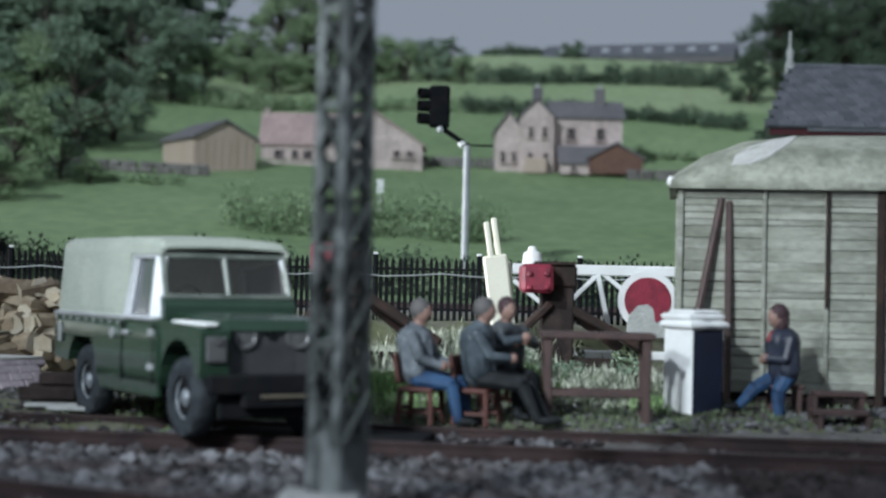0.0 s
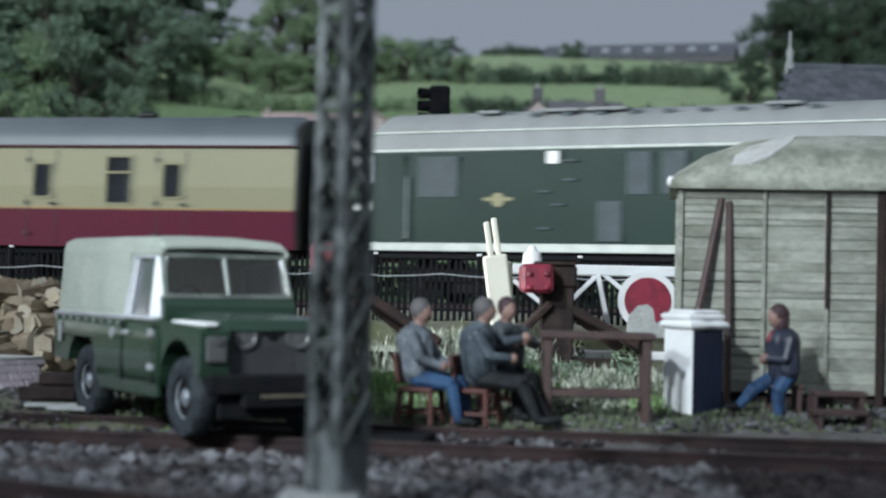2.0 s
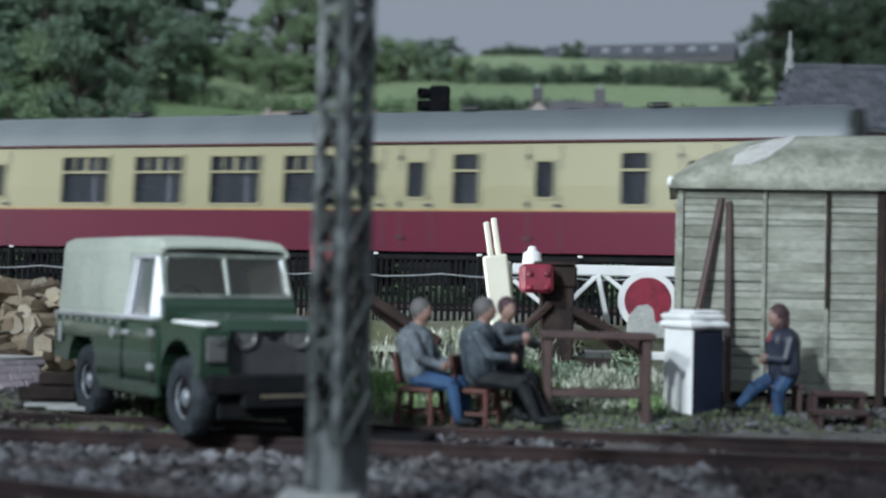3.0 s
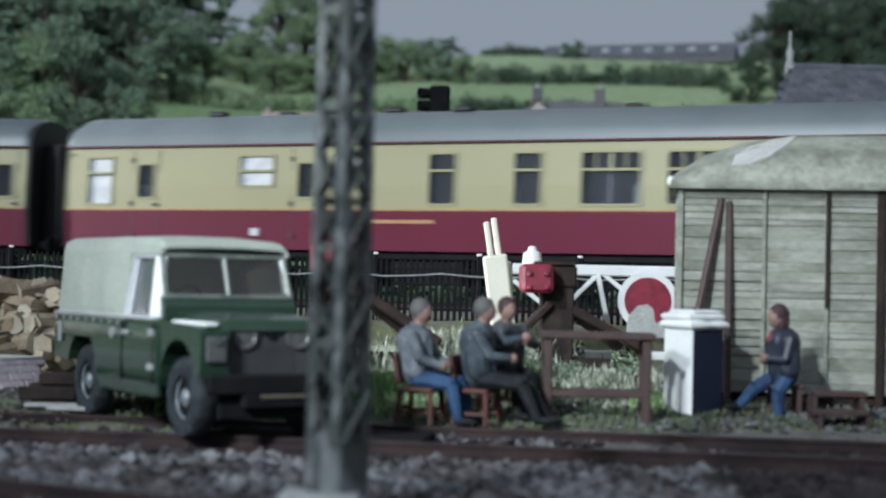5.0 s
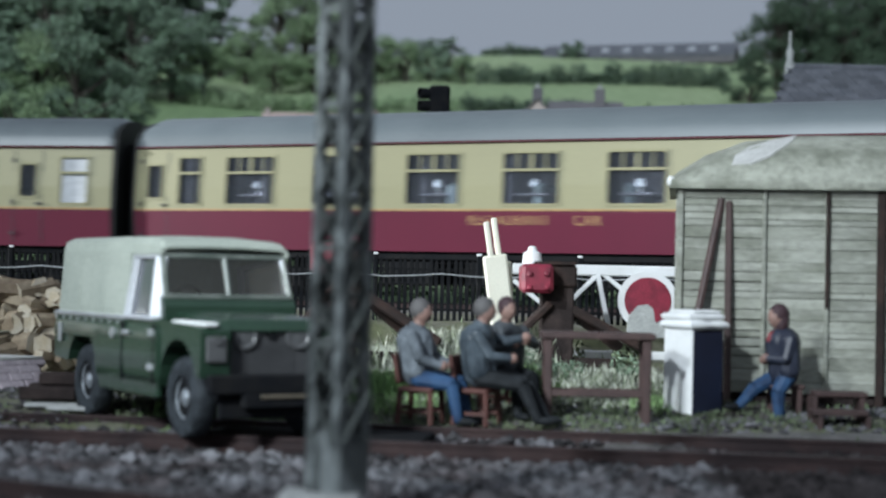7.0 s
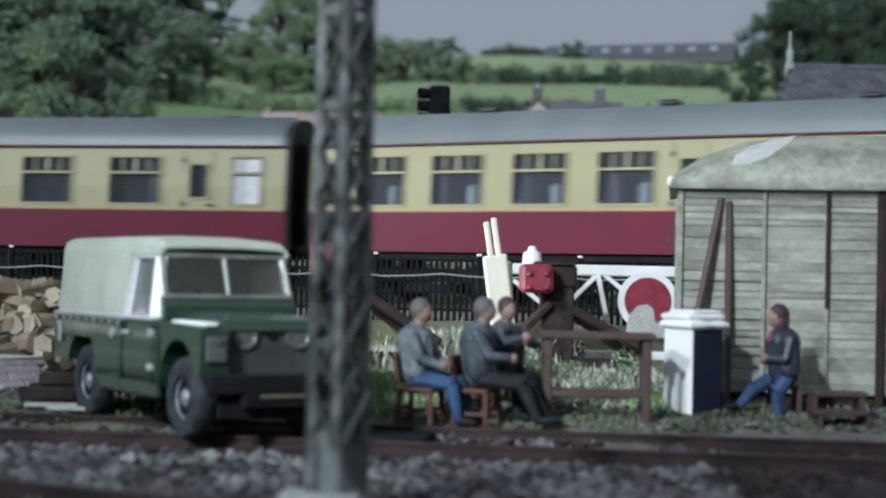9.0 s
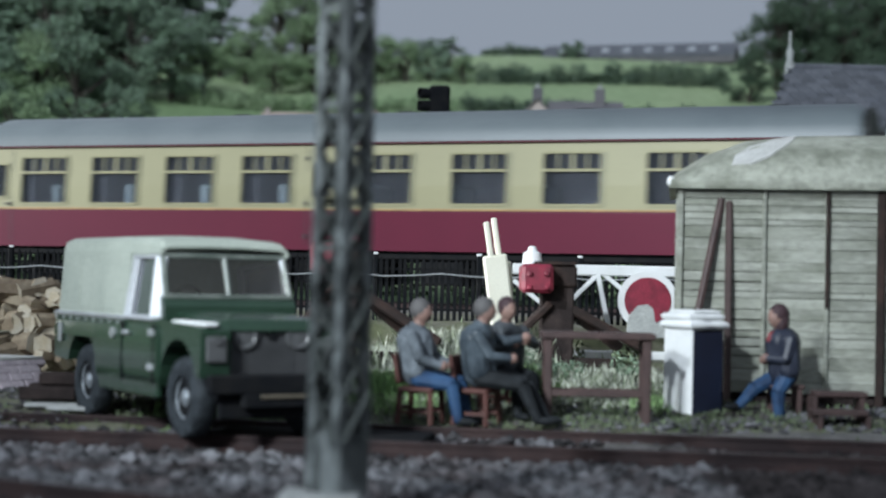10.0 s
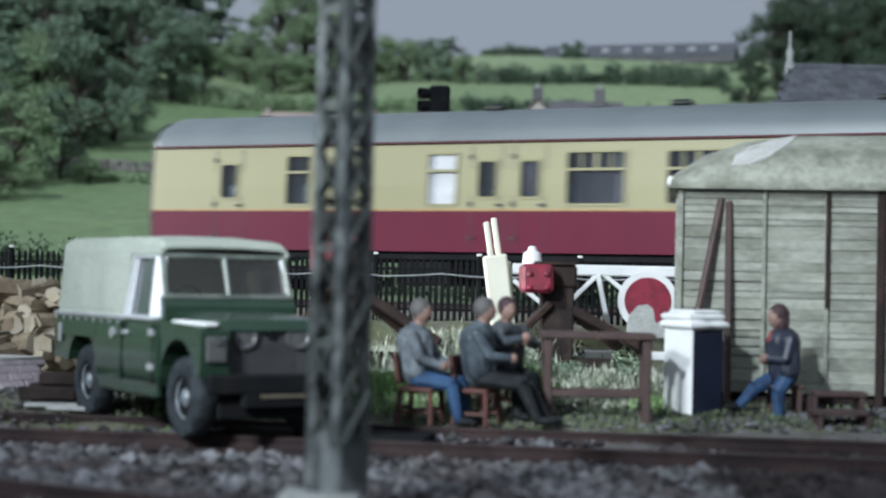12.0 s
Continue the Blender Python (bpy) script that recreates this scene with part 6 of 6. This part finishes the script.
def gabled(parent, m, w, d, wall, ridge, wall_mat, roof_mat, along="y", over=0.14):
    """Walls with a pitched roof. The ridge runs along y (gable to the front) or x."""
    if along == "y":
        body = Mesh().prism([(-w / 2, 0), (w / 2, 0), (w / 2, wall), (0, ridge - 0.05), (-w / 2, wall)], 0, d)
        part("wall", body, wall_mat, parent, m=m)
        for s in (-1, 1):
            k = (ridge - wall) / (w / 2)
            r = Mesh().prism([(0, ridge), (s * (w / 2 + over), wall - k * over), (s * (w / 2 + over), wall - k * over + 0.11), (0, ridge + 0.11)], -over, d + over)
            part("roof", r, roof_mat, parent, m=m)
    else:
        body = Mesh().prism([(0, 0), (d, 0), (d, wall), (d / 2, ridge - 0.05), (0, wall)], -w / 2, w / 2, "x")
        part("wall", body, wall_mat, parent, m=m)
        k = (ridge - wall) / (d / 2)
        for s in (0, 1):
            e, z = (-over if s == 0 else d + over), wall - k * over
            r = Mesh().prism([(d / 2, ridge), (e, z), (e, z + 0.11), (d / 2, ridge + 0.11)], -w / 2 - over, w / 2 + over, "x")
            part("roof", r, roof_mat, parent, m=m)


def farm():
    b = thing("barn", P(-10.3, 74.2, 6.35, 0, 0, 33), "tan timber-clad barn with a grey sheet roof", "barn")
    gabled(b, None, 3.2, 3.6, 1.65, 2.45, M["tanwall"], M["greyroof"])
    for i in range(8):
        part("cladding_batten", Mesh().box((-1.4 + i * 0.4, -0.02, 0.85), (0.03, 0.02, 1.6)), M["tanwall"], b)
    f = thing("farmhouse", P(0, 78, 6.75), "long stone farm building with rosy tiled roofs", "farmhouse")
    gabled(f, P(-6.35, 0.6, 0.15), 5.6, 3.0, 1.35, 2.9, M["stone"], M["rooftile"], "x")
    gabled(f, P(-3.55, -0.6, 0.05), 4.9, 4.0, 1.35, 2.95, M["stone"], M["rooftile"], "y")
    part("chimney", Mesh().box((-9.0, 2.0, 3.1), (0.22, 0.22, 0.5), 0.03), M["stone"], f)
    for x, w in ((-8.25, 0.5), (-7.45, 0.34), (-6.8, 0.5)):
        window_unit(f, P(x, 0.56, 0.92), w, 0.42)
    for x in (-2.35, -1.72, -4.4):
        window_unit(f, P(x, -0.64, 0.95), 0.36, 0.32)
    part("yard_wall", Mesh().box((-7.0, -0.5, 0.25), (4.2, 0.2, 0.45), 0.04), M["stone"], f)
    h = thing("stone_house", P(0, 78, 6.75), "two-storey stone house with chimneys and slate roof", "house")
    gabled(h, P(7.05, 0.8, 0.2), 3.5, 2.6, 2.9, 3.72, M["stone"], M["greyroof"], "x")
    gabled(h, P(4.5, 0.1, 0.2), 1.7, 3.2, 2.8, 3.68, M["stone"], M["greyroof"], "y")
    gabled(h, P(3.15, 0.3, 0.1), 1.35, 2.4, 2.2, 3.15, M["stone"], M["greyroof"], "y")
    for x in (4.62, 7.75):
        # stacks use the dark roof colour to look shaded
        c = part("chimney", Mesh().box((x, 1.9, 4.15), (0.50, 0.4, 1.0), 0.03), M["greyroof"], h)
        part("chimney_pot", Mesh().lathe([(0.12, 0), (0.10, 0.2), (0.13, 0.22), (0.0, 0.22)], 10, Matrix.Translation((x, 1.9, 4.65))), M["concrete"], c)
    for x, z, w, hh in ((6.25, 2.25, 0.44, 0.55), (7.72, 2.25, 0.44, 0.55)):
        window_unit(h, P(x, 0.76, z), w, hh)
    for x, z in ((4.2, 2.25), (4.9, 2.25), (4.2, 0.95), (4.95, 0.95)):
        window_unit(h, P(x, 0.06, z), 0.24, 0.5)
    for x in (2.85, 3.4):
        window_unit(h, P(x, 0.26, 1.0), 0.22, 0.5)
    part("porch", Mesh().box((4.45, -0.15, 0.55), (1.1, 0.5, 0.75), 0.03), M["tanwall"], h)
    s = thing("lean_to_shed", P(0, 77.2, 6.6), "russet timber shed with a low grey roof", "shed")
    gabled(s, P(8.35, 0, 0.35), 2.6, 2.0, 0.75, 1.45, M["rust_wood"], M["greyroof"], "y")
    gabled(s, P(6.75, 0.2, 0.3), 2.2, 1.7, 0.6, 1.35, M["stone"], M["greyroof"], "x")
    for i in range(9):
        part("board_joint", Mesh().box((7.2 + i * 0.28, -0.012, 0.7), (0.03, 0.02, 0.7)), M["dark"], s)
    window_unit(s, P(6.3, 0.16, 0.6), 0.3, 0.3)
    for x0, x1, y, z in ((-17.5, -10.6, 71, 5.75), (-1.2, 2.5, 79, 6.95), (8.9, 13.5, 77, 6.85)):
        wl = thing("dry_stone_wall", None, "low grey dry-stone field wall by the farm", "wall", "field walls")
        x = x0
        while x < x1:
            w = random.uniform(0.3, 0.55)
            zz = ground_z(x, y)
            for r in range(2):
                part("stone", Mesh().box((x + w / 2 + random.uniform(-0.1, 0.1), y + random.uniform(-0.05, 0.05), zz + 0.10 + r * 0.25), (w, 0.4, 0.26), 0.05), M["wallstone"], wl)
            x += w
    q = thing("long_shed", P(15.2, 127, 19.3, 0, 0, -16), "long dark farm shed with pale rooflights on the skyline", "shed")
    gabled(q, P(0, 0, 0), 15.4, 4.4, 0.55, 1.72, M["greyroof"], M["slate"], "x")
    for i in range(8):
        part("rooflight", Mesh().box((0, 0, 0), (0.6, 0.75, 0.05), 0.01, Matrix.Translation((-6.2 + i * 1.75, 0.95, 1.21)) @ pose(0, 0, 0, 27.6, 0, 0)), M["frosted"], q, "pale rooflight")
    sg = thing("field_sign", P(-2.35, 58, ground_z(-2.35, 58)), "small pale sign on a post in the field", "sign")
    part("post", Mesh().box((0, 0, 0.5), (0.08, 0.08, 1.0)), M["white"], sg)
    part("board", Mesh().box((0, -0.06, 0.95), (0.28, 0.04, 0.5), 0.01), M["white"], sg)


farm()


# ---- station roof and colour-light signal beyond the train ----
def station():
    s = thing("station_building", None, "pale station building with a dark slate roof and maroon fascia", "building")
    x0, x1, y0, ze = 9.35, 19.5, 46.5, 6.34
    part("wall", Mesh().box(((x0 + x1) / 2 + 0.75, y0 + 2.9, (ze + 1.0) / 2 - 0.1), (x1 - x0 - 1.3, 5.0, ze - 1.2), 0.03), M["white"], s, "white rendered wall")
    part("fascia", Mesh().box(((x0 + x1) / 2 + 0.2, y0 + 0.12, ze - 0.12), (x1 - x0, 0.1, 0.26), 0.02), M["maroon"], s)
    zr, yr = ze + 2.15, y0 + 2.9
    part("roof_deck", Mesh().prism([(y0, ze - 0.02), (yr, zr - 0.05), (y0 + 5.8, ze - 0.02), (y0 + 5.8, ze - 0.12), (y0, ze - 0.12)], x0 + 1.3, x1, "x").add([(x0, y0, ze - 0.04), (x0 + 1.32, y0, ze - 0.04), (x0 + 1.32, yr, zr - 0.06), (x0 + 1.25, y0 + 5.8, ze - 0.04), (x0 + 1.4, y0 + 5.8, ze - 0.04)], [(0, 1, 2), (0, 2, 3), (3, 2, 4), (0, 3, 4, 1)]), M["slate"], s)
    nrow, w = 13, 0.42
    L = math.hypot(yr - y0, zr - ze)
    tilt = math.degrees(math.atan2(zr - ze, yr - y0))
    sm = Mesh().box((0, 0, 0), (w - 0.015, L / nrow + 0.05, 0.035), 0.006).data("slate", M["slate"])
    for r in range(nrow):
        f = (r + 0.5) / nrow
        start = x0 + 1.3 * f + (0.21 if r % 2 else 0)
        for i in range(22):
            x = start + (i + 0.5) * w
            if x > 17.5:
                break
            part("slate", sm, None, s, m=P(x, y0 + (yr - y0) * f, ze + (zr - ze) * f + 0.03, tilt + 1.5, 0, 0))
    part("ridge", Mesh().tube((x0 + 1.3, yr, zr + 0.03), (x1, yr, zr + 0.03), 0.09, n=8), M["slate"], s)
    part("finial", Mesh().lathe([(0.16, -0.3), (0.15, 0.1), (0.10, 0.2), (0.12, 0.5), (0.05, 0.62), (0.04, 1.1), (0, 1.15)], 10, Matrix.Translation((x0 + 1.36, yr, zr))), M["concrete"], s, "pale pointed finial", smooth=True)


station()


def signal():
    s = thing("colour_light_signal", P(0.58, 42, 1.45), "grey signal post with a black three-aspect head", "signal")
    part("post", Mesh().tube((0, 0, 0), (0, 0, 3.75), 0.10, 0.09, 14), M["signal_grey"], s, "pale grey post", smooth=True)
    arm = Mesh().bar((0.05, 0, 3.72), (-0.70, -0.1, 4.2), 0.14, 0.12, 0.02)
    arm.bar((0.0, 0, 3.75), (0.7, 0, 3.75), 0.05, 0.05)
    part("bracket", arm, M["black"], s, "dark angled bracket")
    part("joint", Mesh().ball((-0.12, 0, 3.78), (0.13, 0.13, 0.11), 10, 7), M["white"], s)
    hd = part("signal_head", Mesh().box((-0.75, -0.1, 4.75), (0.55, 0.42, 1.1), 0.06), M["black"], s, "black signal head")
    for z in (4.42, 4.75, 5.08):
        v = Mesh().lathe([(0.15, 0.0), (0.15, 0.32), (0.135, 0.32), (0.135, 0.0)], 14, Matrix.Translation((-1.0, -0.15, z)) @ pose(0, 0, 0, 0, -90, 25))
        part("visor", v, M["black"], hd)
    part("marker_light", Mesh().ball((-0.72, -0.34, 4.12), (0.09, 0.07, 0.09), 8, 6), M["signal_grey"], s)


signal()


motions()
